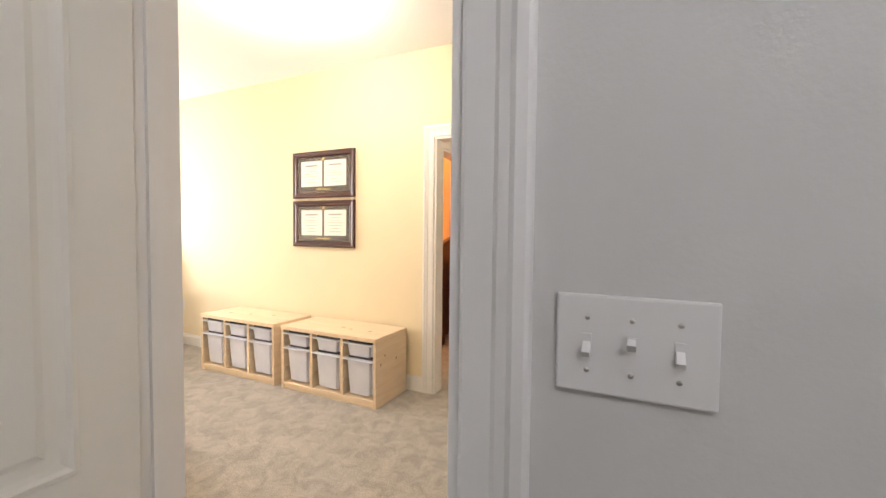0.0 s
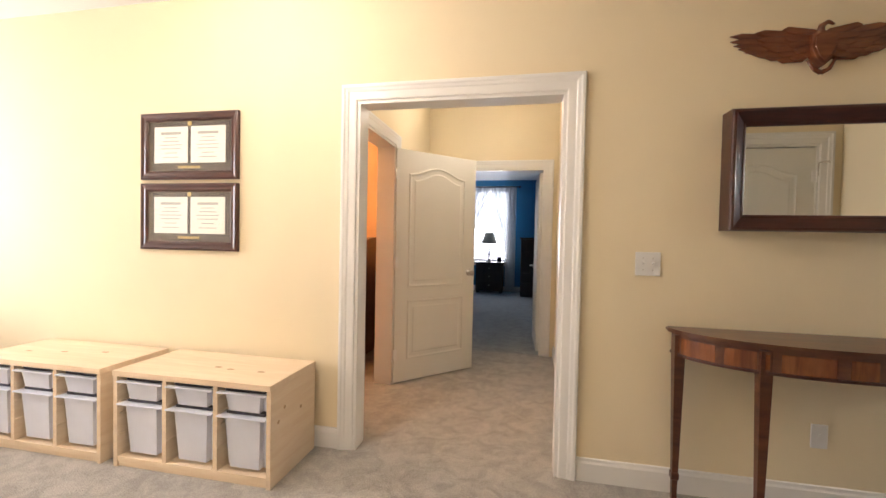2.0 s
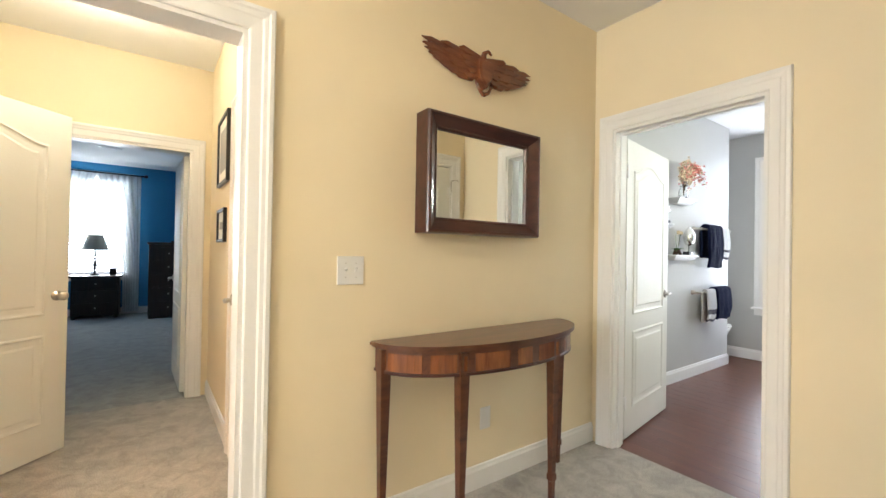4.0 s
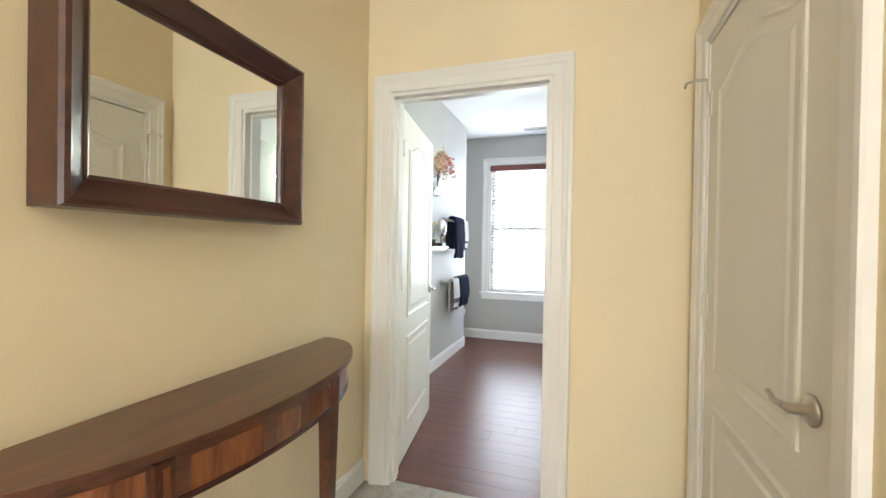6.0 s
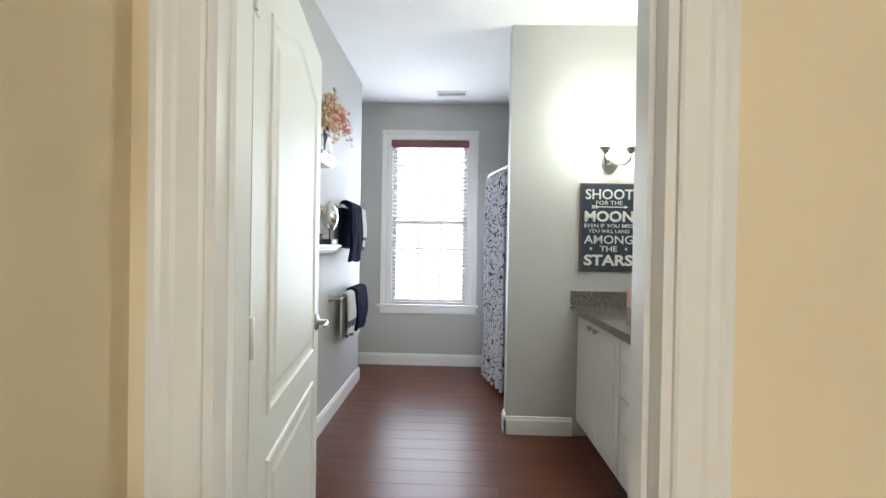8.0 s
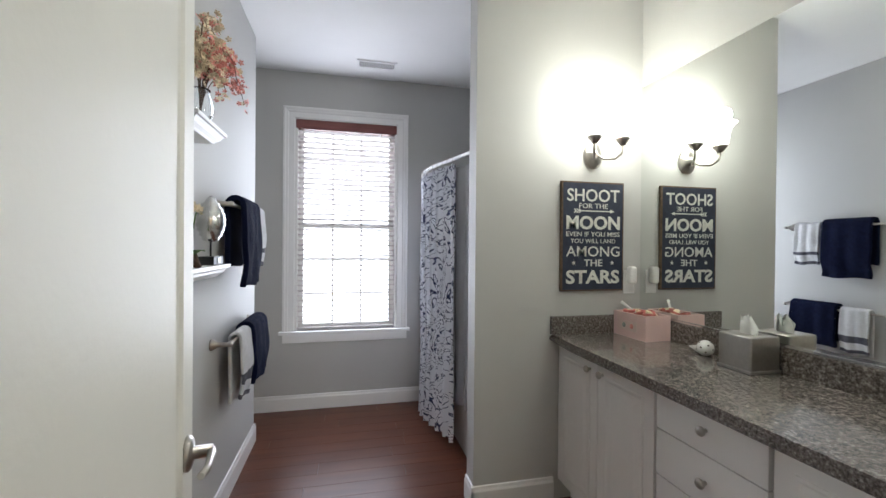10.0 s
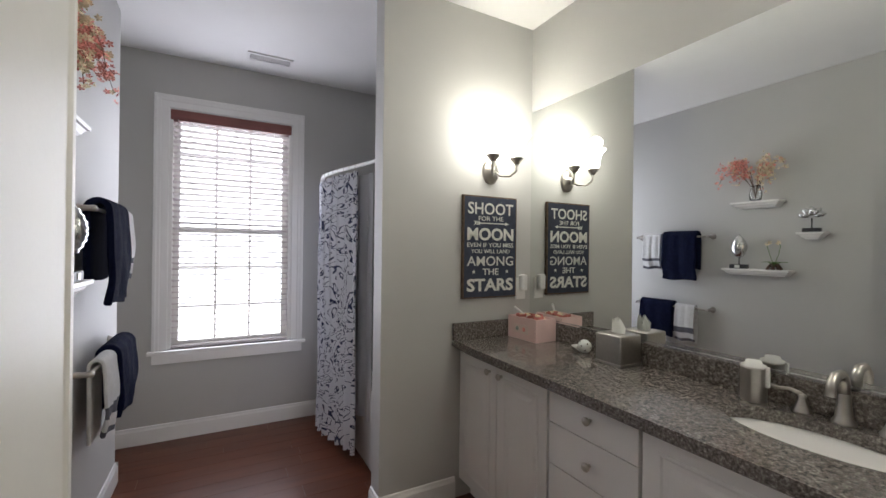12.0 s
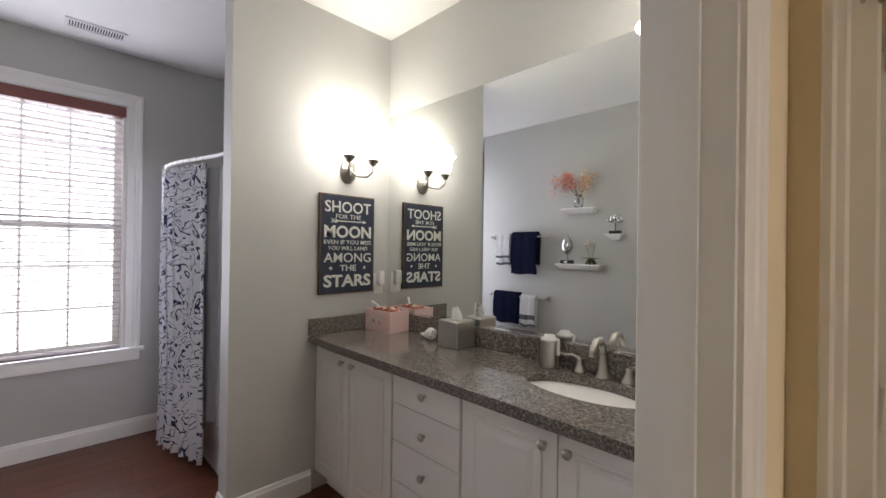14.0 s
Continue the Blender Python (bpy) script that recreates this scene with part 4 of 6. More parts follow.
def glider(m):
    """Nursery glider, facing -y: padded seat, back and arms on a dark frame."""
    g = thing("glider_chair", "cream upholstered glider chair with dark wood arms", "chair", m)
    part("seat_cushion", cushion(-0.27, 0.27, -0.28, 0.26, 0.36, 0.49, 0.05), CREAM, g)
    part("back_cushion", cushion(-0.28, 0.28, 0.20, 0.34, 0.46, 1.06, 0.05), CREAM, g)
    for s in (-1, 1):
        part("arm_pad", cushion(s * 0.33 - 0.05, s * 0.33 + 0.05, -0.24, 0.20, 0.60, 0.68, 0.03), CREAM, g)
        bm = tube(bmesh.new(), [(s * 0.33, 0.28, 0.58), (s * 0.33, -0.22, 0.595), (s * 0.33, -0.30, 0.57), (s * 0.33, -0.31, 0.50), (s * 0.33, -0.24, 0.40), (s * 0.33, -0.20, 0.28)], 0.026, 8)
        part("arm", bm, ESPRESSO, g, "dark curved wooden arm")
        part("back_post", tube(bmesh.new(), [(s * 0.30, 0.30, 0.24), (s * 0.30, 0.32, 0.7), (s * 0.29, 0.34, 1.04)], 0.022, 8), ESPRESSO, g)
        part("base_rail", B(s * 0.28 - 0.025, s * 0.28 + 0.025, -0.32, 0.34, 0.0, 0.06, bev=0.01), ESPRESSO, g)
        part("link", B(s * 0.28 - 0.015, s * 0.28 + 0.015, -0.05, 0.05, 0.06, 0.36, bev=0.005), ESPRESSO, g)
    part("seat_rail", B(-0.33, 0.33, -0.24, 0.28, 0.30, 0.355, bev=0.01), ESPRESSO, g)
    return g


GM = pose(-4.78, 2.62, 0, 0, 0, 45)
glider(GM)
bl = thing("baby_blanket", "mustard blanket with blue print border over the chair back", "blanket", GM)
bm = bmesh.new()
n = 14
grid = []
for i in range(n + 1):
    row = []
    for j in range(9):
        x = -0.30 + 0.60 * i / n
        f = j / 8
        if f < 0.6:
            p = (x, 0.185 + 0.012 * math.sin(9 * x), 0.84 + 0.235 * f / 0.6 + 0.012 * math.sin(14 * x))
        else:
            p = (x, 0.185 + 0.17 * (f - 0.6) / 0.4, 1.078 + 0.008 * math.sin(11 * x))
        row.append(bm.verts.new(p))
    grid.append(row)
for i in range(n):
    for j in range(8):
        fc = bm.faces.new((grid[i][j], grid[i + 1][j], grid[i + 1][j + 1], grid[i][j + 1]))
        fc.smooth = True
        fc.material_index = 1 if (j < 1 or i > n - 3) else 0
ob = part("cloth", bm, [MUSTARD, TEAL], bl)
sm = ob.modifiers.new("thick", 'SOLIDIFY')
sm.thickness = 0.012
ot = thing("glider_ottoman", "cream cushioned ottoman on dark slatted base", "ottoman", pose(-4.16, 2.36, 0, 0, 0, 55))
part("cushion", cushion(-0.26, 0.26, -0.22, 0.22, 0.34, 0.46, 0.05), CREAM, ot)
part("seat_rail", B(-0.24, 0.24, -0.20, 0.20, 0.27, 0.335, bev=0.01), ESPRESSO, ot)
for s in (-1, 1):
    part("leg", B(s * 0.20 - 0.035, s * 0.20 + 0.035, -0.18, 0.18, 0.06, 0.275, bev=0.01), ESPRESSO, ot)
    part("base_rail", B(s * 0.20 - 0.03, s * 0.20 + 0.03, -0.24, 0.24, 0.0, 0.065, bev=0.01), ESPRESSO, ot)
for z in (0.10, 0.17):
    part("slat", B(-0.17, 0.17, -0.15, -0.12, z, z + 0.025, bev=0.004), ESPRESSO, ot)
pf = thing("pink_pouf", "pale pink padded child's seat on the carpet", "pouf", pose(-2.50, 1.60, 0))
part("pad", cushion(-0.24, 0.24, -0.2, 0.2, 0.01, 0.36, 0.11), PINKC, pf)

# ---- hallway and the rooms beyond ----


def hall_picture(y0, y1, z0, z1, label):
    d = thing("hall_picture", label, "picture frame", group="hallway pictures")
    P = mapper('x', -0.082, -1)
    part("frame", rect_frame(bmesh.new(), P, y0, y1, z0, z1, [(0, 0), (0, 0.02), (0.004, 0.023), (0.02, 0.02), (0.024, 0.006)]), BLACK, d)
    part("print", B(-0.092, -0.086, y0 + 0.022, y1 - 0.022, z0 + 0.022, z1 - 0.022), PAPER, d)
    part("image_area", B(-0.0935, -0.0922, y0 + 0.08, y1 - 0.08, z0 + 0.09, z1 - 0.09), INK, d)
    return d


hall_picture(4.58, 5.03, 1.68, 2.15, "black-framed print on the hallway wall")
hall_picture(4.66, 4.99, 1.28, 1.51, "small black-framed print hung below another")

bed = thing("sleigh_bed", "dark mahogany bed with a curved headboard", "bed")
bm = bmesh.new()
pts = [(4.55 + 1.0 * k / 20, 1.16 + 0.10 * math.sin(math.pi * k / 20)) for k in range(21)]
prism(bm, [(4.55, 0.10)] + pts + [(5.55, 0.10)], -1.99, -1.93, Matrix(((0, 0, 1, 0), (1, 0, 0, 0), (0, 1, 0, 0), (0, 0, 0, 1))))
part("headboard", bm, MAHOG, bed)
for y in (4.58, 5.50):
    part("post", B(-2.0, -1.92, y - 0.04, y + 0.04, 0, 1.16, bev=0.008), MAHOG, bed)
part("mattress", cushion(-3.9, -2.0, 4.62, 5.46, 0.25, 0.62, 0.06), WHITET, bed)
part("side_rail", B(-3.9, -2.0, 4.58, 4.62, 0.22, 0.40, bev=0.004), MAHOG, bed)

ns = thing("nightstand", "dark wood nightstand under the bedroom window", "nightstand", pose(-1.24, 10.98, 0))
part("body", B(-0.32, 0.32, -0.22, 0.22, 0.05, 0.70, bev=0.006), ESPRESSO, ns)
part("top", B(-0.35, 0.35, -0.245, 0.235, 0.70, 0.735, bev=0.006), ESPRESSO, ns)
for z in (0.10, 0.31, 0.51):
    dr = part("drawer", B(-0.29, 0.29, -0.235, -0.221, z, z + 0.17, bev=0.004), ESPRESSO, ns)
    part("knob", lathe(bmesh.new(), [(0, 0.02), (0.012, 0.016), (0.006, 0.0)], 12, Matrix.Translation((0, -0.235, z + 0.085)) @ Matrix.Rotation(math.pi / 2, 4, 'X')), METAL, dr)
for sx in (-1, 1):
    part("foot", B(sx * 0.28 - 0.03, sx * 0.28 + 0.03, -0.2, 0.2, 0, 0.05), ESPRESSO, ns)
tl = thing("table_lamp", "dark iron table lamp with a taupe shade", "lamp", pose(-1.27, 10.94, 0.735))
part("base", lathe(bmesh.new(), [(0, 0), (0.075, 0), (0.07, 0.02), (0.02, 0.035), (0.014, 0.12), (0.03, 0.18), (0.014, 0.24), (0.012, 0.44), (0, 0.45)], 20), IRON, tl)
part("shade", lathe(bmesh.new(), [(0.19, 0.44), (0.185, 0.445), (0.105, 0.70), (0.10, 0.70)], 28), LAMPSHADE, tl, "taupe fabric shade")
clk = thing("alarm_clock", "small dark clock on the nightstand", "clock", pose(-1.02, 10.92, 0.735))
part("case", B(-0.05, 0.05, -0.03, 0.03, 0, 0.12, bev=0.012), IRON, clk)
ch = thing("tall_chest", "tall dark wood chest of drawers in the blue bedroom", "chest of drawers", pose(-0.22, 10.55, 0))
part("body", B(-0.29, 0.29, -0.24, 0.24, 0.06, 1.29, bev=0.006), ESPRESSO, ch)
part("top", B(-0.315, 0.315, -0.265, 0.25, 1.29, 1.33, bev=0.008), ESPRESSO, ch)
part("plinth", B(-0.28, 0.28, -0.23, 0.23, 0.0, 0.06), ESPRESSO, ch)
for k in range(5):
    dr = part("drawer", B(-0.265, 0.265, -0.255, -0.241, 0.09 + 0.235 * k, 0.30 + 0.235 * k, bev=0.004), ESPRESSO, ch)
    part("knob", lathe(bmesh.new(), [(0, 0.02), (0.012, 0.016), (0.006, 0.0)], 12, Matrix.Translation((0, -0.255, 0.195 + 0.235 * k)) @ Matrix.Rotation(math.pi / 2, 4, 'X')), METAL, dr)
orn = thing("dresser_ornament", "small dark ornament on top of the tall chest", "ornament", pose(-0.10, 10.5, 1.33))
part("base", B(-0.09, 0.09, -0.03, 0.03, 0, 0.03, bev=0.006), IRON, orn)
part("figure", lathe(bmesh.new(), [(0.05, 0.028), (0.035, 0.06), (0.05, 0.1), (0.02, 0.14), (0, 0.15)], 14), IRON, orn)


def drape(name, P, s0, s1, z0, z1, folds, amp, material, label, category, pinch=None, thick=0.003, prof=None):
    """Hanging cloth with folds; pinch(z) narrows it towards one side; UVs at real size."""
    bm = bmesh.new()
    uv = bm.loops.layers.uv.new("uv")
    nx, nz = folds * 8, 26
    rows, flat = [], {}
    for j in range(nz + 1):
        z = z0 + (z1 - z0) * j / nz
        row = []
        for i in range(nx + 1):
            f = i / nx
            s = s0 + (s1 - s0) * f
            if pinch:
                s = pinch(s, (z - z0) / (z1 - z0))
            h = amp * math.sin(2 * math.pi * folds * f) * (0.75 + 0.25 * math.sin(5 * z + 3 * f)) + 0.25 * amp * math.sin(4.3 * math.pi * folds * f + z)
            base = prof(f) if prof else 0.0
            v = bm.verts.new(P(s + 0.3 * amp * math.cos(2 * math.pi * folds * f), z, base + h))
            flat[v] = (f * (s1 - s0) * 1.9, z)
            row.append(v)
        rows.append(row)
    for j in range(nz):
        for i in range(nx):
            fc = bm.faces.new((rows[j][i], rows[j][i + 1], rows[j + 1][i + 1], rows[j + 1][i]))
            fc.smooth = True
            for lp in fc.loops:
                lp[uv].uv = flat[lp.vert]
    return bm


PBN = mapper('y', 11.25, -1)
cr = thing("curtain_rod", "dark metal curtain rod with ball finials", "curtain rod")
part("rod", tube(bmesh.new(), [(-2.15, 11.13, 2.56), (-0.58, 11.13, 2.56)], 0.014, 10), IRON, cr)
for x in (-2.15, -0.58):
    part("finial", lathe(bmesh.new(), [(0, -0.035), (0.028, -0.015), (0.035, 0), (0.028, 0.015), (0, 0.035)], 14, Matrix.Translation((x, 11.13, 2.56))), IRON, cr)
    part("bracket", B(x + (0.06 if x < -1 else -0.08), x + (0.08 if x < -1 else -0.06), 11.12, 11.25, 2.545, 2.575), IRON, cr)
bm = drape("c", PBN, -1.30, -0.66, 0.05, 2.55, 7, 0.025, SHEER, "", "", lambda s, f: s + (-0.66 - s) * 0.62 * math.sin(math.pi * min(1, (1 - f) / 0.75) * 0.5) ** 1.2, prof=lambda f: 0.12)
c1 = thing("window_curtain", "sheer white curtain panel drawn to the side", "curtain", group="bedroom curtains")
part("cloth", bm, SHEER, c1)
bm = drape("c", PBN, -2.06, -1.30, 0.05, 2.55, 7, 0.025, SHEER, "", "", lambda s, f: s + (-2.06 - s) * 0.62 * math.sin(math.pi * min(1, (1 - f) / 0.75) * 0.5) ** 1.2, prof=lambda f: 0.12)
c2 = thing("window_curtain", "sheer white curtain panel drawn to the side", "curtain", group="bedroom curtains")
part("cloth", bm, SHEER, c2)


def ceiling_vent(m, label, w=0.30, d=0.13):
    v = thing("ceiling_vent", label, "vent", m)
    part("backing", B(-w / 2 + 0.015, w / 2 - 0.015, -d / 2 + 0.015, d / 2 - 0.015, -0.003, -0.001), DARKGAP, v)
    bm = bmesh.new()
    for a in ((-w / 2, w / 2, -d / 2, -d / 2 + 0.018), (-w / 2, w / 2, d / 2 - 0.018, d / 2), (-w / 2, -w / 2 + 0.018, -d / 2 + 0.018, d / 2 - 0.018), (w / 2 - 0.018, w / 2, -d / 2 + 0.018, d / 2 - 0.018)):
        box(bm, *a, -0.010, -0.001)
    part("frame", bm, TRIM, v)
    k = -w / 2 + 0.026
    while k < w / 2 - 0.022:
        part("slat", B(k, k + 0.005, -d / 2 + 0.018, d / 2 - 0.018, -0.009, -0.002), TRIM, v)
        k += 0.0135
    return v


ceiling_vent(pose(5.213, 2.74, H, 0, 0, 90), "white slatted ceiling vent in the bathroom")
ceiling_vent(pose(-1.0, 9.6, H), "white ceiling vent in the blue bedroom")

# ---- bathroom ----
CT = 0.877
VF = 1.835


def door_front(x0, x1, z0, z1, raised):
    bm = box(bmesh.new(), x0, x1, VF, VF + 0.02, z0, z1, 0.002)
    if raised:
        P = mapper('y', VF + 0.0195, 1)
        prof = [(0.052, -0.001), (0.055, 0.004), (0.062, 0.005), (0.070, 0.0015), (0.085, 0.0015), (0.105, 0.006)]
        rows = [[bm.verts.new(P(s, z, h)) for s, z in ((x0 + u, z0 + u), (x1 - u, z0 + u), (x1 - u, z1 - u), (x0 + u, z1 - u))] for u, h in prof]
        for a, b in zip(rows, rows[1:]):
            for k in range(4):
                bm.faces.new((a[k], a[(k + 1) % 4], b[(k + 1) % 4], b[k]))
        bm.faces.new(rows[-1])
    return bm


def knob(parent, x, z):
    part("knob", lathe(bmesh.new(), [(0.007, 0), (0.006, 0.012), (0.015, 0.018), (0.0165, 0.024), (0.012, 0.030), (0, 0.032)], 18, Matrix.Translation((x, VF + 0.019, z)) @ Matrix.Rotation(-math.pi / 2, 4, 'X')), METAL, parent, "brushed nickel knob")


def cabinet(x0, x1, fronts, label):
    c = thing("vanity_cabinet", label, "cabinet", group="vanity cabinets")
    part("body", B(x0, x1, 1.362, VF - 0.002, 0.10, CT - 0.042), CABINET, c)
    part("toe_kick", B(x0, x1, 1.362, VF - 0.06, 0.0, 0.10), CABINET, c)
    for kind, a, b, z0, z1, kx, kz in fronts:
        f = part(kind, door_front(a + 0.002, b - 0.002, z0 + 0.002, z1 - 0.002, kind == "door"), CABINET, c)
        knob(f, kx, kz)
    return c


ZT = CT - 0.048
cabinet(3.271, 3.976, [("door", 3.624, 3.973, 0.11, ZT, 3.682, 0.778), ("door", 3.275, 3.624, 0.11, ZT, 3.586, 0.778)], "white two-door vanity cabinet with raised panels and nickel knobs")
cabinet(2.852, 3.271, [("drawer", 2.857, 3.266, 0.69, ZT, 3.055, 0.768), ("drawer", 2.857, 3.266, 0.525, 0.69, 3.055, 0.604), ("drawer", 2.857, 3.266, 0.35, 0.525, 3.055, 0.435), ("drawer", 2.857, 3.266, 0.11, 0.35, 3.055, 0.225)], "white drawer cabinet with nickel knobs under the granite top")
cabinet(2.052, 2.852, [("door", 2.45, 2.847, 0.11, ZT, 2.495, 0.77), ("door", 2.055, 2.45, 0.11, ZT, 2.41, 0.77)], "white two-door vanity cabinet below the sink")

SX, SY, SA, SB = 2.505, 1.572, 0.243, 0.137


def countertop():
    c = thing("granite_countertop", "speckled grey-brown granite vanity top with an undermount sink", "countertop")
    bm = bmesh.new()
    n = 48
    x0, x1, y0, y1 = 2.052, 3.976, 1.358, 1.908
    outer, inner = [], []
    for k in range(n):
        an = 2 * math.pi * k / n
        ca, sa = math.cos(an), math.sin(an)
        inner.append((SX + SA * ca, SY + SB * sa))
        tx = ((x1 - SX) / ca) if ca > 1e-9 else ((x0 - SX) / ca if ca < -1e-9 else 1e9)
        ty = ((y1 - SY) / sa) if sa > 1e-9 else ((y0 - SY) / sa if sa < -1e-9 else 1e9)
        tt = min(tx, ty)
        outer.append((SX + tt * ca, SY + tt * sa))
    for cx, cy in ((x0, y0), (x1, y0), (x1, y1), (x0, y1)):
        k = min(range(n), key=lambda q: (outer[q][0] - cx) ** 2 + (outer[q][1] - cy) ** 2)
        outer[k] = (cx, cy)
    lev = {}
    for nm, pts, z in (("ot", outer, CT), ("it", inner, CT), ("ob", outer, CT - 0.04), ("ib", inner, CT - 0.04)):
        lev[nm] = [bm.verts.new((x, y, z)) for x, y in pts]
    for k in range(n):
        j = (k + 1) % n
        bm.faces.new((lev["it"][k], lev["it"][j], lev["ot"][j], lev["ot"][k]))
        bm.faces.new((lev["ib"][k], lev["ib"][j], lev["ob"][j], lev["ob"][k]))
        bm.faces.new((lev["it"][k], lev["it"][j], lev["ib"][j], lev["ib"][k]))
        bm.faces.new((lev["ot"][k], lev["ot"][j], lev["ob"][j], lev["ob"][k]))
    ed = [e for e in bm.edges if all(abs(v.co.y - y1) < 1e-5 for v in e.verts) and abs(e.verts[0].co.z - e.verts[1].co.z) < 1e-5]
    bmesh.ops.bevel(bm, geom=ed, offset=0.014, segments=4, affect='EDGES')
    part("slab", bm, GRANITE, c)
    part("backsplash", B(2.052, 3.955, 1.358, 1.378, CT + 0.0005, CT + 0.095, bev=0.002), GRANITE, c)
    part("side_splash", B(3.956, 3.976, 1.358, 1.905, CT + 0.0005, CT + 0.095, bev=0.002), GRANITE, c)
    bm = bmesh.new()
    rings = []
    for r, z in ((1.03, CT - 0.041), (1.0, CT - 0.045), (0.95, CT - 0.09), (0.80, CT - 0.145), (0.5, CT - 0.17), (0.1, CT - 0.178)):
        rings.append([bm.verts.new((SX + SA * r * math.cos(2 * math.pi * k / 40), SY + SB * r * math.sin(2 * math.pi * k / 40), z)) for k in range(40)])
    for a, b in zip(rings, rings[1:]):
        for k in range(40):
            bm.faces.new((a[k], a[(k + 1) % 40], b[(k + 1) % 40], b[k])).smooth = True
    bm.faces.new(rings[-1])
    sink = part("sink", bm, PORCELAIN, c, "oval white porcelain basin")
    part("overflow", B(SX - 0.022, SX + 0.022, SY - SB * 0.962 - 0.002, SY - SB * 0.962 + 0.006, CT - 0.080, CT - 0.070, bev=0.002), DARKGAP, sink)
    part("drain", lathe(bmesh.new(), [(0, 0.004), (0.02, 0.004), (0.024, 0)], 18, Matrix.Translation((SX, SY, CT - 0.177))), CHROME, sink)
    return c


countertop()
fc = thing("faucet", "brushed nickel widespread faucet with two lever handles", "faucet", pose(0, 0, CT))
bm = lathe(bmesh.new(), [(0, 0), (0.028, 0), (0.029, 0.008), (0.022, 0.018), (0.017, 0.06), (0.016, 0.09)], 20, Matrix.Translation((SX + 0.005, 1.406, 0)))
tube(bm, [(SX + 0.005, 1.406, 0.085), (SX + 0.005, 1.408, 0.125), (SX + 0.005, 1.429, 0.15), (SX + 0.005, 1.469, 0.15), (SX + 0.005, 1.496, 0.125), (SX + 0.005, 1.502, 0.095)], 0.0145, 12, 0.0125)
part("spout", bm, METAL, fc)
for s in (-1, 1):
    bx = SX + 0.005 + s * 0.10
    bm = lathe(bmesh.new(), [(0, 0), (0.026, 0), (0.027, 0.006), (0.018, 0.02), (0.011, 0.045), (0.013, 0.055), (0, 0.062)], 18, Matrix.Translation((bx, 1.406, 0)))
    tube(bm, [(bx, 1.406, 0.056), (bx + s * 0.03, 1.410, 0.066), (bx + s * 0.06, 1.414, 0.062), (bx + s * 0.09, 1.416, 0.067)], 0.007, 8, 0.0045)
    part("handle", bm, METAL, fc)

vm = thing("vanity_mirror", "large frameless wall mirror above the granite backsplash", "mirror")
part("glass", B(2.07, 3.972, 1.358, 1.363, 0.982, 2.226), MIRROR, vm)
part("channel", B(2.07, 3.955, 1.3575, 1.371, 0.973, 0.983, bev=0.001), CHROME, vm)


def sconce(x, sign):
    s = thing("wall_sconce", "brushed nickel two-arm wall sconce with lit bell glass shades", "sconce", group="vanity sconces")
    Mx = Matrix.Translation((x, 1.665, 1.832)) @ Matrix.Rotation(sign * math.pi / 2, 4, 'Y')
    part("back_plate", lathe(bmesh.new(), [(0, 0.001), (0.055, 0.001), (0.056, 0.008), (0.045, 0.018), (0.018, 0.024), (0.016, 0.045), (0, 0.05)], 28, Mx @ Matrix.Diagonal((1.3, 1, 1, 1))), METAL, s)
    for w in (-1, 1):
        y = 1.665 + w * 0.08
        X = lambda d: x + sign * d
        part("arm", tube(bmesh.new(), [(X(0.04), 1.665, 1.827), (X(0.07), 1.665 + w * 0.025, 1.802), (X(0.11), 1.665 + w * 0.06, 1.797), (X(0.14), y, 1.822), (X(0.145), y, 1.862)], 0.0075, 8), METAL, s)
        part("cup", lathe(bmesh.new(), [(0, 0.0), (0.012, 0.0), (0.02, 0.012), (0.036, 0.03), (0.037, 0.038), (0.0, 0.036)], 20, Matrix.Translation((X(0.145), y, 1.859))), METAL, s)
        sh = part("shade", lathe(bmesh.new(), [(0.033, 0.0), (0.04, 0.02), (0.043, 0.06), (0.05, 0.085), (0.068, 0.11), (0.078, 0.118), (0.075, 0.119), (0.046, 0.085), (0.038, 0.06), (0.03, 0.005)], 24, Matrix.Translation((X(0.145), y, 1.897))), SHADE, s, "glowing frosted glass bell shade")
        sh.visible_shadow = False
    return s


sconce(3.978, -1)
sconce(2.05, 1)


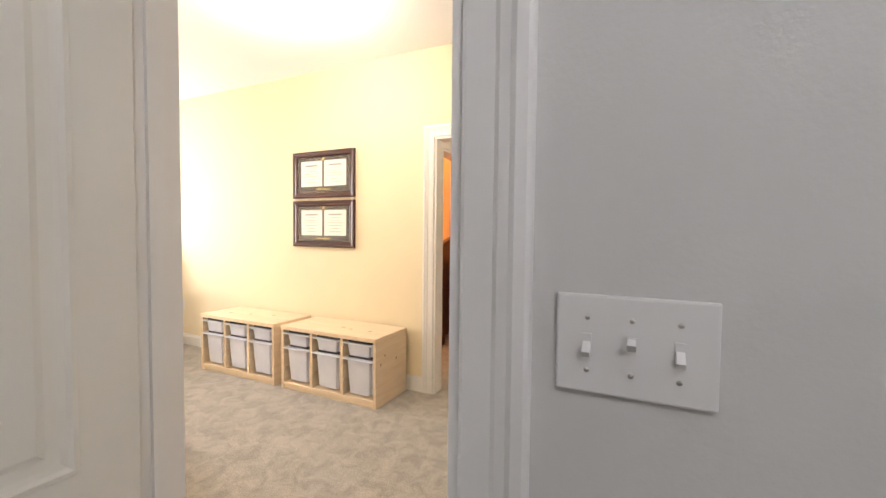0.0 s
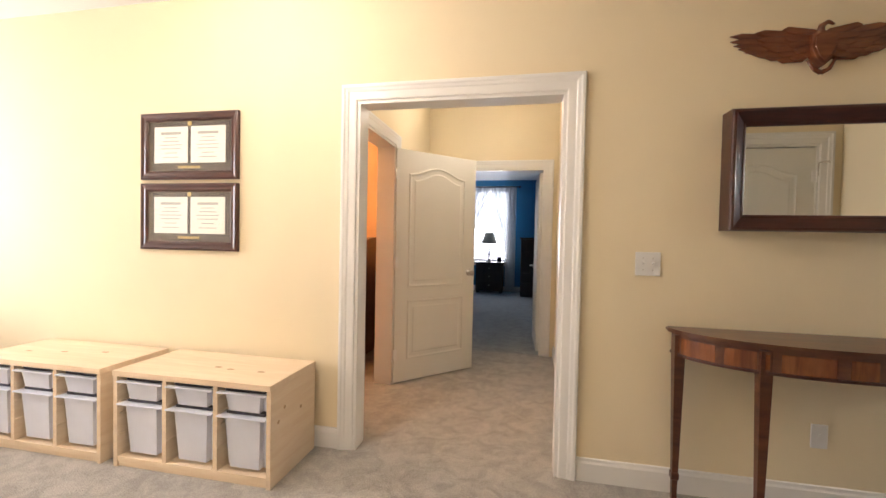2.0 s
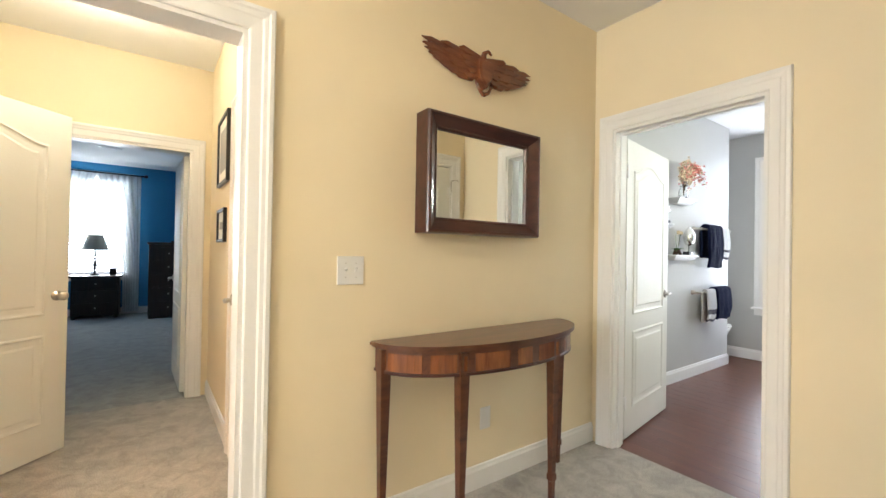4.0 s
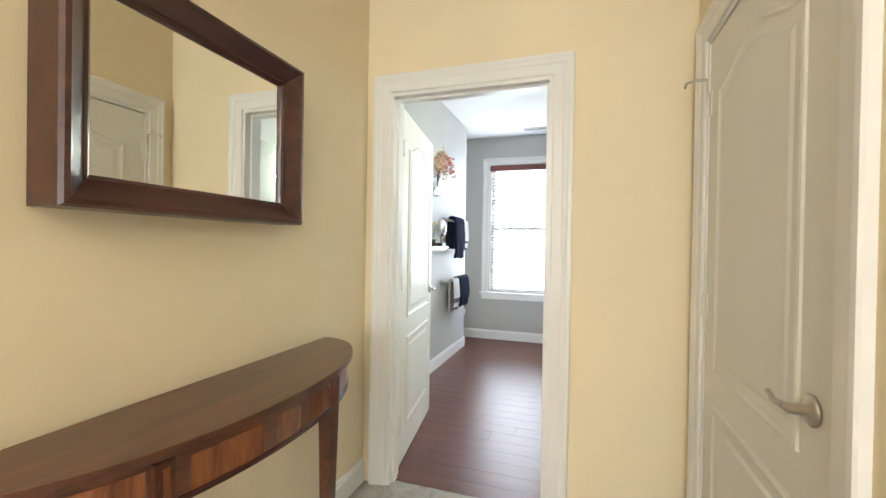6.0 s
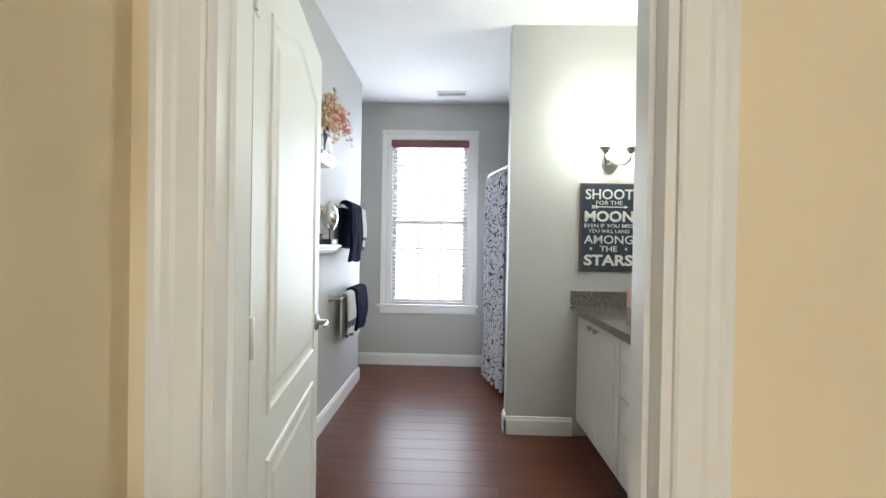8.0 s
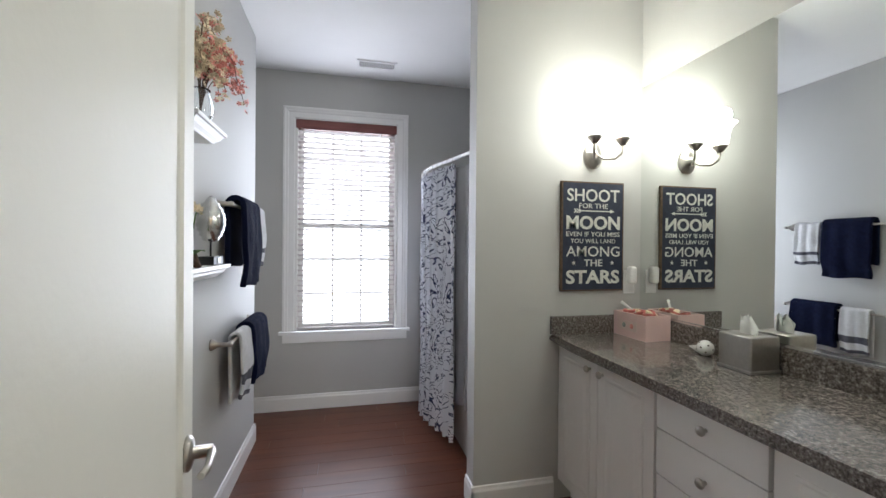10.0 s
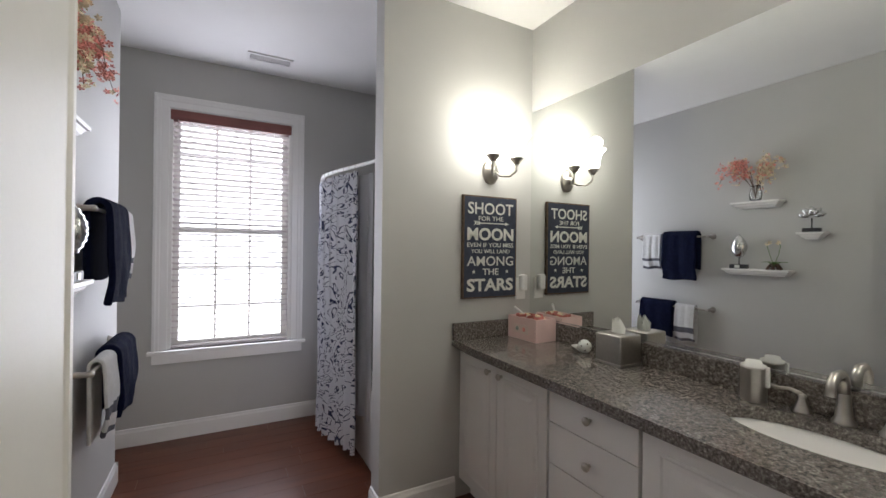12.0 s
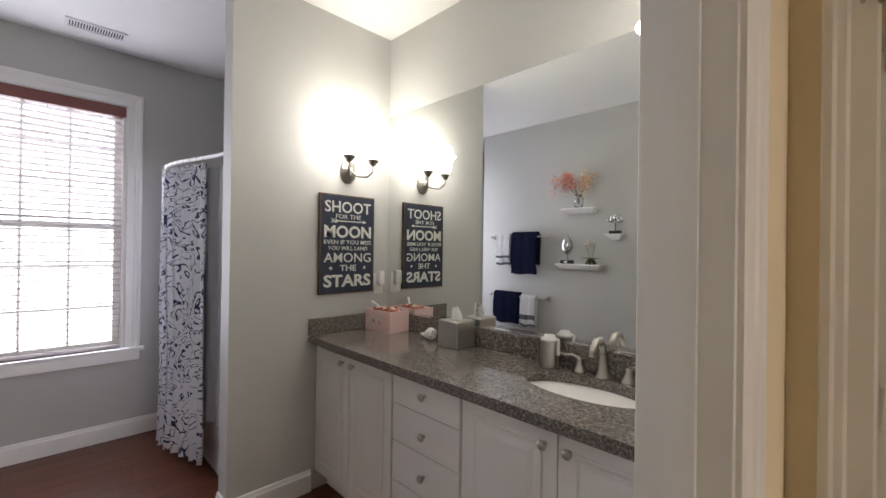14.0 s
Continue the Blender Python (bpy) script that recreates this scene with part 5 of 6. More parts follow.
def sign():
    sg = thing("wall_sign", "slate-blue wooden sign with cream painted lettering", "sign")
    y0, y1, z0, z1 = 1.483, 1.855, 1.104, 1.688
    w, h = y1 - y0, z1 - z0
    part("board", B(3.9560, 3.9760, y0, y1, z0, z1, bev=0.002), BOARDEDGE, sg)
    part("face", B(3.9535, 3.95605, y0 + 0.008, y1 - 0.008, z0 + 0.008, z1 - 0.008, bev=0.001), SLATE, sg)
    P = mapper('x', 3.9534, -1)
    ym = (y0 + y1) / 2
    for words, c, ht, wd, bold in (("SHOOT", 0.125, 0.115, 0.84, 0.012), ("FOR THE", 0.222, 0.045, 0.46, 0.0), ("MOON", 0.375, 0.125, 0.86, 0.03), ("EVEN IF YOU MISS", 0.480, 0.042, 0.86, 0.005), ("YOU WILL LAND", 0.542, 0.040, 0.72, 0.0), ("AMONG", 0.637, 0.095, 0.86, 0.005), ("THE", 0.742, 0.062, 0.30, 0.01), ("STARS", 0.870, 0.125, 0.86, 0.03)):
        text(sg, words, P, ym, z1 - c * h, wd * w, ht * h, LETTER, -1, 0.0008, bold)
    za = z1 - 0.268 * h
    bm = B(3.9515, 3.9532, ym - 0.10, ym + 0.09, za - 0.003, za + 0.003)
    Mx = Matrix(((0, 0, -1, 3.9532), (-1, 0, 0, 0), (0, 1, 0, 0), (0, 0, 0, 1)))
    prism(bm, [(-(ym - 0.10), za - 0.010), (-(ym - 0.125), za), (-(ym - 0.10), za + 0.010)], 0, 0.0016, Mx)
    for d in (0.0, 0.014, 0.028):
        prism(bm, [(-(ym + 0.118 - d), za - 0.011), (-(ym + 0.110 - d), za - 0.011), (-(ym + 0.100 - d), za), (-(ym + 0.110 - d), za + 0.011), (-(ym + 0.118 - d), za + 0.011), (-(ym + 0.108 - d), za)], 0, 0.0012 + d / 50, Mx)
    part("arrow", bm, LETTER, sg)
    for s in (-1, 1):
        zc, yc = z1 - 0.742 * h, ym + s * 0.115
        st = [(-yc + (0.013 if k % 2 == 0 else 0.0052) * math.sin(math.pi * k / 5), zc + (0.013 if k % 2 == 0 else 0.0052) * math.cos(math.pi * k / 5)) for k in range(10)]
        part("star", prism(bmesh.new(), st, 0, 0.0014, Mx), LETTER, sg)
    return sg


sign()
nl = thing("night_light", "white plug-in night light in a wall outlet", "night light")
part("plate", B(3.970, 3.977, 1.400, 1.468, 1.085, 1.215, bev=0.002), PLASTIC, nl)
part("lamp", cushion(3.928, 3.971, 1.412, 1.456, 1.14, 1.235, 0.014), PLASTIC, nl)

pb = thing("pink_box", "pale pink painted wooden box with trinkets on the counter", "box", pose(3.832, 1.466, CT, 0, 0, 3))
bm = bmesh.new()
for a in ((-0.115, 0.115, -0.075, -0.066), (-0.115, 0.115, 0.066, 0.075), (-0.115, -0.106, -0.066, 0.066), (0.106, 0.115, -0.066, 0.066)):
    box(bm, *a, 0.0, 0.125)
box(bm, -0.106, 0.106, -0.066, 0.066, 0.0, 0.008)
part("case", bm, PINKP, pb)
part("label_card", B(-0.055, 0.065, 0.0752, 0.0765, 0.035, 0.085), mat("card_pink", (0.78, 0.60, 0.54), 0.6), pb)
for x in (-0.02, 0.035):
    part("heart", lathe(bmesh.new(), [(0, 0.001), (0.012, 0.0008), (0.013, 0)], 12, Matrix.Translation((x, 0.0766, 0.06)) @ Matrix.Rotation(-math.pi / 2, 4, 'X')), CORAL if x < 0 else mat("grey_heart", (0.3, 0.34, 0.28), 0.7), pb)
rnd = random.Random(4)
for k in range(9):
    bm = cushion(-0.03, 0.03, -0.014, 0.014, -0.008, 0.008, 0.006)
    bmesh.ops.transform(bm, matrix=pose(rnd.uniform(-0.07, 0.07), rnd.uniform(-0.04, 0.04), 0.118 + rnd.uniform(0, 0.012), rnd.uniform(-25, 25), rnd.uniform(-25, 25), rnd.uniform(0, 180)), verts=bm.verts)
    part("trinket", bm, CARTON if k % 3 else PEACH, pb)
part("brush", tube(bmesh.new(), [(0.02, 0.0, 0.11), (0.10, 0.04, 0.17)], 0.005, 8, 0.008), PLASTIC, pb)

sl = thing("shell_ornament", "white shell ornament with dark holes on the counter", "ornament", pose(3.45, 1.455, CT))
bm = bmesh.new()
bmesh.ops.create_icosphere(bm, subdivisions=3, radius=0.034)
bmesh.ops.transform(bm, matrix=Matrix.Translation((0, 0, 0.034)), verts=bm.verts)
for f in bm.faces:
    f.smooth = True
part("shell", bm, PORCELAIN, sl)
part("tip", lathe(bmesh.new(), [(0.02, 0), (0.012, 0.03), (0.003, 0.06), (0, 0.062)], 14, Matrix.Translation((0.02, 0.005, 0.024)) @ Matrix.Rotation(math.pi / 2, 4, 'Y')), PORCELAIN, sl)
for k in range(14):
    an, el = 2.4 * k, -0.5 + 1.6 * (k / 14)
    d = Vector((math.cos(an) * math.cos(el), math.sin(an) * math.cos(el), math.sin(el)))
    part("hole", lathe(bmesh.new(), [(0, 0.001), (0.004, 0.0005), (0.0045, -0.001)], 8, Matrix.Translation(Vector((0, 0, 0.034)) + d * 0.0338) @ d.to_track_quat('Z', 'Y').to_matrix().to_4x4()), DARKGAP, sl)

tb = thing("tissue_box", "brushed steel tissue box cover with a white tissue", "tissue box", pose(3.26, 1.452, CT))
part("cover", cushion(-0.068, 0.068, -0.068, 0.068, 0.0, 0.135, 0.008), STEEL, tb)
part("foot_rim", B(-0.071, 0.071, -0.071, 0.071, 0.0, 0.012, bev=0.003), STEEL, tb)
bm = bmesh.new()
base = [bm.verts.new((0.035 * math.cos(k * math.pi / 8), 0.012 * math.sin(k * math.pi / 8), 0.134)) for k in range(16)]
midr = [bm.verts.new((0.03 * math.cos(k * math.pi / 8) + 0.006 * math.sin(3 * k), 0.018 * math.sin(k * math.pi / 8) + 0.006 * math.cos(2 * k), 0.165 + 0.006 * math.sin(2.2 * k))) for k in range(16)]
topr = [bm.verts.new((0.012 + 0.02 * math.cos(k * math.pi / 8), 0.01 * math.sin(k * math.pi / 8), 0.192 + 0.016 * math.sin(1.7 * k))) for k in range(16)]
for a, b in ((base, midr), (midr, topr)):
    for k in range(16):
        bm.faces.new((a[k], a[(k + 1) % 16], b[(k + 1) % 16], b[k])).smooth = True
part("tissue", bm, TISSUE, tb)

cp = thing("steel_canister", "brushed steel canister with a white lid by the faucet", "canister", pose(2.735, 1.428, CT))
part("body", lathe(bmesh.new(), [(0, 0), (0.037, 0), (0.038, 0.004), (0.038, 0.112), (0.040, 0.116), (0, 0.117)], 28), STEEL, cp)
part("lid", lathe(bmesh.new(), [(0.036, 0.117), (0.036, 0.122), (0.024, 0.126), (0.023, 0.136), (0, 0.138)], 24), PLASTIC, cp)
part("clip", B(-0.047, -0.035, -0.006, 0.006, 0.055, 0.122, bev=0.002), PLASTIC, cp)

sb = thing("soap_bottle", "clear pump bottle of teal liquid soap", "soap bottle", pose(2.20, 1.47, CT))
part("bottle", lathe(bmesh.new(), [(0, 0), (0.034, 0), (0.038, 0.01), (0.038, 0.10), (0.022, 0.135), (0.014, 0.15), (0.014, 0.16)], 24), GLASS, sb).visible_shadow = False
part("soap", lathe(bmesh.new(), [(0, 0.003), (0.034, 0.003), (0.036, 0.012), (0.036, 0.07), (0, 0.07)], 24), AQUA, sb)
bm = lathe(bmesh.new(), [(0.016, 0.155), (0.016, 0.175), (0.005, 0.178), (0.005, 0.20), (0, 0.20)], 16)
tube(bm, [(0, 0, 0.198), (0, 0.03, 0.198), (0, 0.042, 0.188)], 0.005, 8)
part("pump", bm, AQUA, sb)

ht = thing("hand_towel", "white hand towel with a grey band on a wall ring", "towel", pose(2.05, 1.98, 0))
part("ring", tube(bmesh.new(), [(0.045, 0.07 * math.cos(k * math.pi / 8), 1.42 + 0.07 * math.sin(k * math.pi / 8)) for k in range(17)], 0.005, 8), METAL, ht)
part("post", tube(bmesh.new(), [(0.001, 0, 1.49), (0.05, 0, 1.49)], 0.011, 10), METAL, ht)
for nm, z0, z1, mt in (("upper_cloth", 1.12, 1.38, WHITET), ("band", 1.075, 1.119, GREYBAND), ("lower_cloth", 0.98, 1.074, WHITET)):
    part(nm, cushion(0.02, 0.075, -0.085, 0.085, z0, z1, 0.012), mt, ht)


def shelf(x0, x1, z, label, d=0.115):
    """Moulded wall ledge against the wall at y = 3.565."""
    s = thing("wall_shelf", label, "shelf", group="white ledge shelves")
    yb = 3.563
    part("ledge", B(x0, x1, yb - d, yb, z - 0.016, z, bev=0.003), TRIM, s)
    bm = bmesh.new()
    rows = []
    for k, (u, zz) in enumerate(((0.010, z - 0.016), (0.018, z - 0.024), (0.022, z - 0.034), (0.036, z - 0.044), (0.042, z - 0.052))):
        rows.append([bm.verts.new((x0 + u, yb, zz)), bm.verts.new((x0 + u, yb - d + u, zz)), bm.verts.new((x1 - u, yb - d + u, zz)), bm.verts.new((x1 - u, yb, zz))])
    for a, b in zip(rows, rows[1:]):
        for k in range(3):
            bm.faces.new((a[k], a[k + 1], b[k + 1], b[k]))
    bm.faces.new(rows[-1])
    bm.faces.new(rows[0])
    part("moulding", bm, TRIM, s)
    return s


S1, S2, S3 = 1.800, 1.252, 1.540
shelf(3.555, 3.901, S1, "white moulded wall shelf holding the flower vase")
shelf(3.49, 3.963, S2, "long white moulded wall shelf with ornaments")
shelf(3.292, 3.45, S3, "short white moulded wall shelf with a silver ornament")

vs = thing("flower_vase", "clear glass vase of coral and cream artificial blossoms", "vase", pose(3.735, 3.50, S1))
part("vase", lathe(bmesh.new(), [(0, 0.0), (0.03, 0.0), (0.04, 0.02), (0.045, 0.06), (0.036, 0.095), (0.03, 0.115), (0.036, 0.125), (0.033, 0.124), (0.027, 0.113), (0.04, 0.06), (0.035, 0.02), (0, 0.008)], 24), GLASS, vs).visible_shadow = False
rnd = random.Random(11)
blooms = {0: bmesh.new(), 1: bmesh.new()}
twigs = bmesh.new()


def blossom(bm, c, r):
    ax = Vector((rnd.uniform(-1, 1), rnd.uniform(-1, 0.3), rnd.uniform(-0.6, 1))).normalized()
    M = Matrix.Translation(c) @ ax.to_track_quat('Z', 'Y').to_matrix().to_4x4()
    for k in range(5):
        an = 2 * math.pi * k / 5
        tip = Vector((math.cos(an), math.sin(an), 0.35)) * r
        l = Vector((math.cos(an - 0.5), math.sin(an - 0.5), 0.25)) * r * 0.62
        rr = Vector((math.cos(an + 0.5), math.sin(an + 0.5), 0.25)) * r * 0.62
        vsx = [bm.verts.new(M @ p) for p in (Vector((0, 0, 0)), l, tip, rr)]
        bm.faces.new(vsx)


for k in range(16):
    side = -1 if k % 2 else 1
    top = Vector((side * rnd.uniform(0.03, 0.20), -rnd.uniform(0.0, 0.10) + 0.02, rnd.uniform(0.27, 0.43)))
    end = top + Vector((side * rnd.uniform(0.02, 0.07), -rnd.uniform(0.0, 0.06), -rnd.uniform(0.05, 0.22)))
    pts = []
    for j in range(13):
        t = j / 12
        p = (1 - t) ** 3 * Vector((0, 0, 0.02)) + 3 * (1 - t) ** 2 * t * Vector((side * 0.01, 0, 0.16)) + 3 * (1 - t) * t * t * top * 1.12 + t ** 3 * end
        p.y = min(p.y, 0.045)
        pts.append(p)
    tube(twigs, pts, 0.0022, 5, 0.001)
    kind = 0 if side > 0 else 1
    for j in range(5, 13):
        for q in range(6):
            c = pts[j] + Vector((rnd.gauss(0, 0.014), rnd.gauss(0, 0.012) - 0.004, rnd.gauss(0, 0.016)))
            c.y = min(c.y, 0.05)
            blossom(blooms[kind if rnd.random() < 0.8 else 1 - kind], c, rnd.uniform(0.010, 0.016))
part("stems", twigs, BARK, vs)
part("coral_blossoms", blooms[0], CORAL, vs, "coral pink silk blossoms")
part("cream_blossoms", blooms[1], PEACH, vs, "cream silk blossoms")

eg = thing("silver_shell", "silver ribbed shell ornament on a black stand", "ornament", pose(3.848, 3.495, S2))
part("stand_base", B(-0.06, 0.06, -0.03, 0.03, 0, 0.035, bev=0.003), BLACK, eg)
part("stem", tube(bmesh.new(), [(0, 0, 0.034), (0, 0, 0.10)], 0.004, 8), BLACK, eg)
pr = [(0, 0.09)] + [(0.062 * math.sin(math.pi * (0.08 + 0.92 * k / 18)) ** 0.75 + (0.004 if k % 2 else -0.002), 0.09 + 0.19 * k / 18) for k in range(1, 18)] + [(0, 0.285)]
part("shell", lathe(bmesh.new(), pr, 28, Matrix.Diagonal((0.9, 0.85, 1, 1))), SILVER, eg)
part("name_plate", B(-0.018, 0.018, -0.0325, -0.031, 0.006, 0.03), PLASTIC, eg)

op = thing("orchid_plant", "small artificial orchid in a mossy brown root base", "plant", pose(3.60, 3.49, S2))
bm = bmesh.new()
for k in range(12):
    an = k * 0.9
    tube(bm, [(0.05 * math.cos(an), 0.03 * math.sin(an), 0.0), (0.03 * math.cos(an + 0.4), 0.018 * math.sin(an + 0.4), 0.035 + 0.006 * (k % 3)), (0.045 * math.cos(an + 1.0), 0.025 * math.sin(an + 1), 0.012)], 0.009, 6, 0.005)
part("roots", bm, BARK, op)
for k in range(5):
    an = 0.6 + 1.25 * k
    dx, dy = math.cos(an), 0.5 * math.sin(an)
    bm = bmesh.new()
    prev = None
    for j in range(7):
        t = j / 6
        c = Vector((dx * 0.09 * t, dy * 0.09 * t, 0.03 + 0.09 * t - 0.06 * t * t))
        wd = 0.016 * math.sin(math.pi * (0.12 + 0.85 * t))
        sd = Vector((-dy, dx, 0)).normalized() * wd
        cur = (bm.verts.new(c - sd), bm.verts.new(c + Vector((0, 0, -0.004))), bm.verts.new(c + sd))
        if prev:
            bm.faces.new((prev[0], prev[1], cur[1], cur[0])).smooth = True
            bm.faces.new((prev[1], prev[2], cur[2], cur[1])).smooth = True
        prev = cur
    part("leaf", bm, GREEN, op)
for s in (-1, 1):
    bm = tube(bmesh.new(), [(0, 0, 0.03), (s * 0.03, 0, 0.12), (s * 0.045, -0.005, 0.19), (s * 0.03, -0.02, 0.215)], 0.002, 5)
    part("stem", bm, GREEN, op)
    bm = bmesh.new()
    for q in range(4):
        blossom(bm, Vector((s * 0.03 + rnd.uniform(-0.012, 0.012), -0.022, 0.21 + rnd.uniform(-0.015, 0.012))), 0.018)
    part("bloom", bm, PEACH, op)

sp = thing("silver_flower", "silver petal ornament on a black block", "ornament", pose(3.371, 3.495, S3))
part("stand_base", B(-0.05, 0.05, -0.025, 0.025, 0, 0.03, bev=0.003), BLACK, sp)
part("stem", tube(bmesh.new(), [(0, 0, 0.03), (0, 0, 0.10)], 0.004, 8), BLACK, sp)
for k in range(5):
    an = math.pi * (0.08 + 0.84 * k / 4)
    bm = bmesh.new()
    bmesh.ops.create_icosphere(bm, subdivisions=2, radius=0.032)
    bmesh.ops.transform(bm, matrix=Matrix.Translation((0.05 * math.cos(an), 0, 0.115 + 0.04 * math.sin(an))) @ Matrix.Rotation(-an + math.pi / 2, 4, 'Y') @ Matrix.Diagonal((0.6, 0.5, 1.1, 1)), verts=bm.verts)
    for f in bm.faces:
        f.smooth = True
    part("petal", bm, SILVER, sp)


def towel_bar(z, label):
    b = thing("towel_bar", label, "towel bar", group="towel bars")
    part("bar", tube(bmesh.new(), [(4.091, 3.485, z), (4.796, 3.485, z)], 0.008, 12), METAL, b)
    for x in (4.091, 4.796):
        part("post", lathe(bmesh.new(), [(0, 0.001), (0.028, 0.001), (0.027, 0.008), (0.014, 0.03), (0.011, 0.07), (0.014, 0.085), (0.010, 0.095), (0, 0.097)], 18, Matrix.Translation((x, 3.565, z)) @ Matrix.Rotation(math.pi / 2, 4, 'X')), METAL, b)
    return b


def towel(x0, x1, z, front, back, thick, material, label, band=None, yb=3.485):
    """A folded towel over the bar at height z, hanging front and back."""
    t = thing("bath_towel", label, "towel")
    R = 0.012 + thick
    path = [(yb + R * 0.9, z - back)]
    path += [(yb + R * math.cos(math.pi * k / 8), z + 0.004 + R * math.sin(math.pi * k / 8)) for k in range(9)]
    nseg = 12
    path += [(yb - R - 0.010 * math.sin(math.pi * k / nseg), z - front * k / nseg) for k in range(1, nseg + 1)]
    bm = bmesh.new()
    nx = 16
    rows = []
    for j, (y, zz) in enumerate(path):
        row = []
        hang = max(0.0, (z - zz) / front)
        for i in range(nx + 1):
            f = i / nx
            wob = 0.008 * hang * math.sin(9 * f + 2 * j * 0.3) + 0.004 * math.sin(17 * f)
            x = x0 + (x1 - x0) * (f + 0.02 * hang * math.sin(3 * j * 0.4))
            drop = 0.006 * math.sin(7 * f) * hang
            row.append(bm.verts.new((x, y + (wob if y < yb else -abs(wob) * 0.3), zz + drop)))
        rows.append(row)
    m2 = [material]
    for j in range(len(rows) - 1):
        for i in range(nx):
            fce = bm.faces.new((rows[j][i], rows[j][i + 1], rows[j + 1][i + 1], rows[j + 1][i]))
            fce.smooth = True
            if band:
                zz = (path[j][1] + path[j + 1][1]) / 2
                low = z - (front if j > 9 else back)
                if low + 0.075 < zz < low + 0.115 or zz < low + 0.022:
                    fce.material_index = 1
    if band:
        m2.append(band)
    ob = part("cloth", bm, m2, t)
    so = ob.modifiers.new("thick", 'SOLIDIFY')
    so.thickness, so.offset = thick, 0.0
    bv = ob.modifiers.new("soft", 'BEVEL')
    bv.width, bv.segments, bv.limit_method = thick * 0.35, 2, 'ANGLE'
    return t


UB, LB = 1.525, 0.868
towel_bar(UB, "brushed nickel towel bar holding bath towels")
towel_bar(LB, "lower brushed nickel towel bar holding bath towels")
towel(4.176, 4.49, UB, 0.40, 0.30, 0.026, NAVY, "thick navy bath towel folded over the upper bar")
towel(4.52, 4.705, UB, 0.31, 0.28, 0.014, WHITET, "white hand towel with dark bands on the upper bar", GREYBAND)
towel(4.39, 4.722, LB, 0.29, 0.25, 0.026, NAVY, "thick navy bath towel folded over the lower bar")
towel(4.19, 4.37, LB, 0.30, 0.32, 0.014, WHITET, "white hand towel with dark bands on the lower bar", GREYBAND)

# toilet in the alcove
to = thing("toilet", "white porcelain toilet in the alcove", "toilet", pose(5.245, 3.85, 0))
bm = lathe(bmesh.new(), [(0, 0), (0.11, 0), (0.115, 0.02), (0.10, 0.12), (0.12, 0.22), (0.175, 0.34), (0.185, 0.385), (0.0, 0.385)], 28, Matrix.Diagonal((1, 1.25, 1, 1)))
part("bowl", bm, PORCELAIN, to)
part("seat", lathe(bmesh.new(), [(0, 0.386), (0.19, 0.386), (0.195, 0.395), (0.19, 0.405), (0.0, 0.405)], 28, Matrix.Diagonal((1, 1.25, 1, 1))), PORCELAIN, to)
part("lid", lathe(bmesh.new(), [(0, 0.406), (0.188, 0.406), (0.19, 0.418), (0.17, 0.425), (0, 0.427)], 28, Matrix.Diagonal((1, 1.22, 1, 1))), PORCELAIN, to)
part("tank", cushion(-0.21, 0.21, 0.42, 0.62, 0.38, 0.74, 0.03), PORCELAIN, to)
part("tank_lid", cushion(-0.22, 0.22, 0.41, 0.63, 0.74, 0.775, 0.012), PORCELAIN, to)
part("pedestal", cushion(-0.12, 0.12, 0.1, 0.58, 0.0, 0.38, 0.03), PORCELAIN, to)

# tub, rod and curtain
tub = thing("bathtub", "white bathtub behind the shower curtain", "bathtub")
bm = bmesh.new()
box(bm, 4.115, 5.498, 2.15, 2.21, 0.0, 0.50, 0.012)
part("apron", bm, PORCELAIN, tub)
part("rim", B(4.115, 5.498, 2.06, 2.149, 0.44, 0.50, bev=0.01), PORCELAIN, tub)
part("basin", B(4.115, 5.498, 1.03, 2.06, 0.10, 0.16, bev=0.01), PORCELAIN, tub)
part("back_rim", B(4.115, 5.498, 1.022, 1.10, 0.16, 0.50, bev=0.01), PORCELAIN, tub)


def rod_y(x):
    f = (x - 4.11) / 1.39
    return 2.205 + 0.175 * math.sin(math.pi * min(1, max(0, f)) ** 1.8)


RZ = 1.905
rod = thing("shower_rod", "curved white shower curtain rod", "shower rod")
part("rod", tube(bmesh.new(), [(4.10 + 1.398 * k / 24, rod_y(4.10 + 1.398 * k / 24), RZ) for k in range(25)], 0.012, 10), TRIM, rod)
for x, s in ((4.100, 1), (5.498, -1)):
    part("flange", lathe(bmesh.new(), [(0, 0), (0.032, 0), (0.03, 0.01), (0.014, 0.018)], 18, Matrix.Translation((x, 2.205, RZ)) @ Matrix.Rotation(s * math.pi / 2, 4, 'Y')), TRIM, rod)
PC = lambda s, z, h: Vector((s, rod_y(s) + 0.006 + h, z))
bm = drape("curtain", PC, 4.54, 5.34, 0.07, RZ - 0.035, 9, 0.030, TOILE, "", "")
sc = thing("shower_curtain", "white cotton shower curtain with dark blue scroll print", "curtain")
part("cloth", bm, TOILE, sc)
bm = drape("liner", lambda s, z, h: Vector((s, rod_y(s) - 0.05 + h, z)), 4.46, 5.37, 0.30, RZ - 0.05, 8, 0.018, SURROUND, "", "")
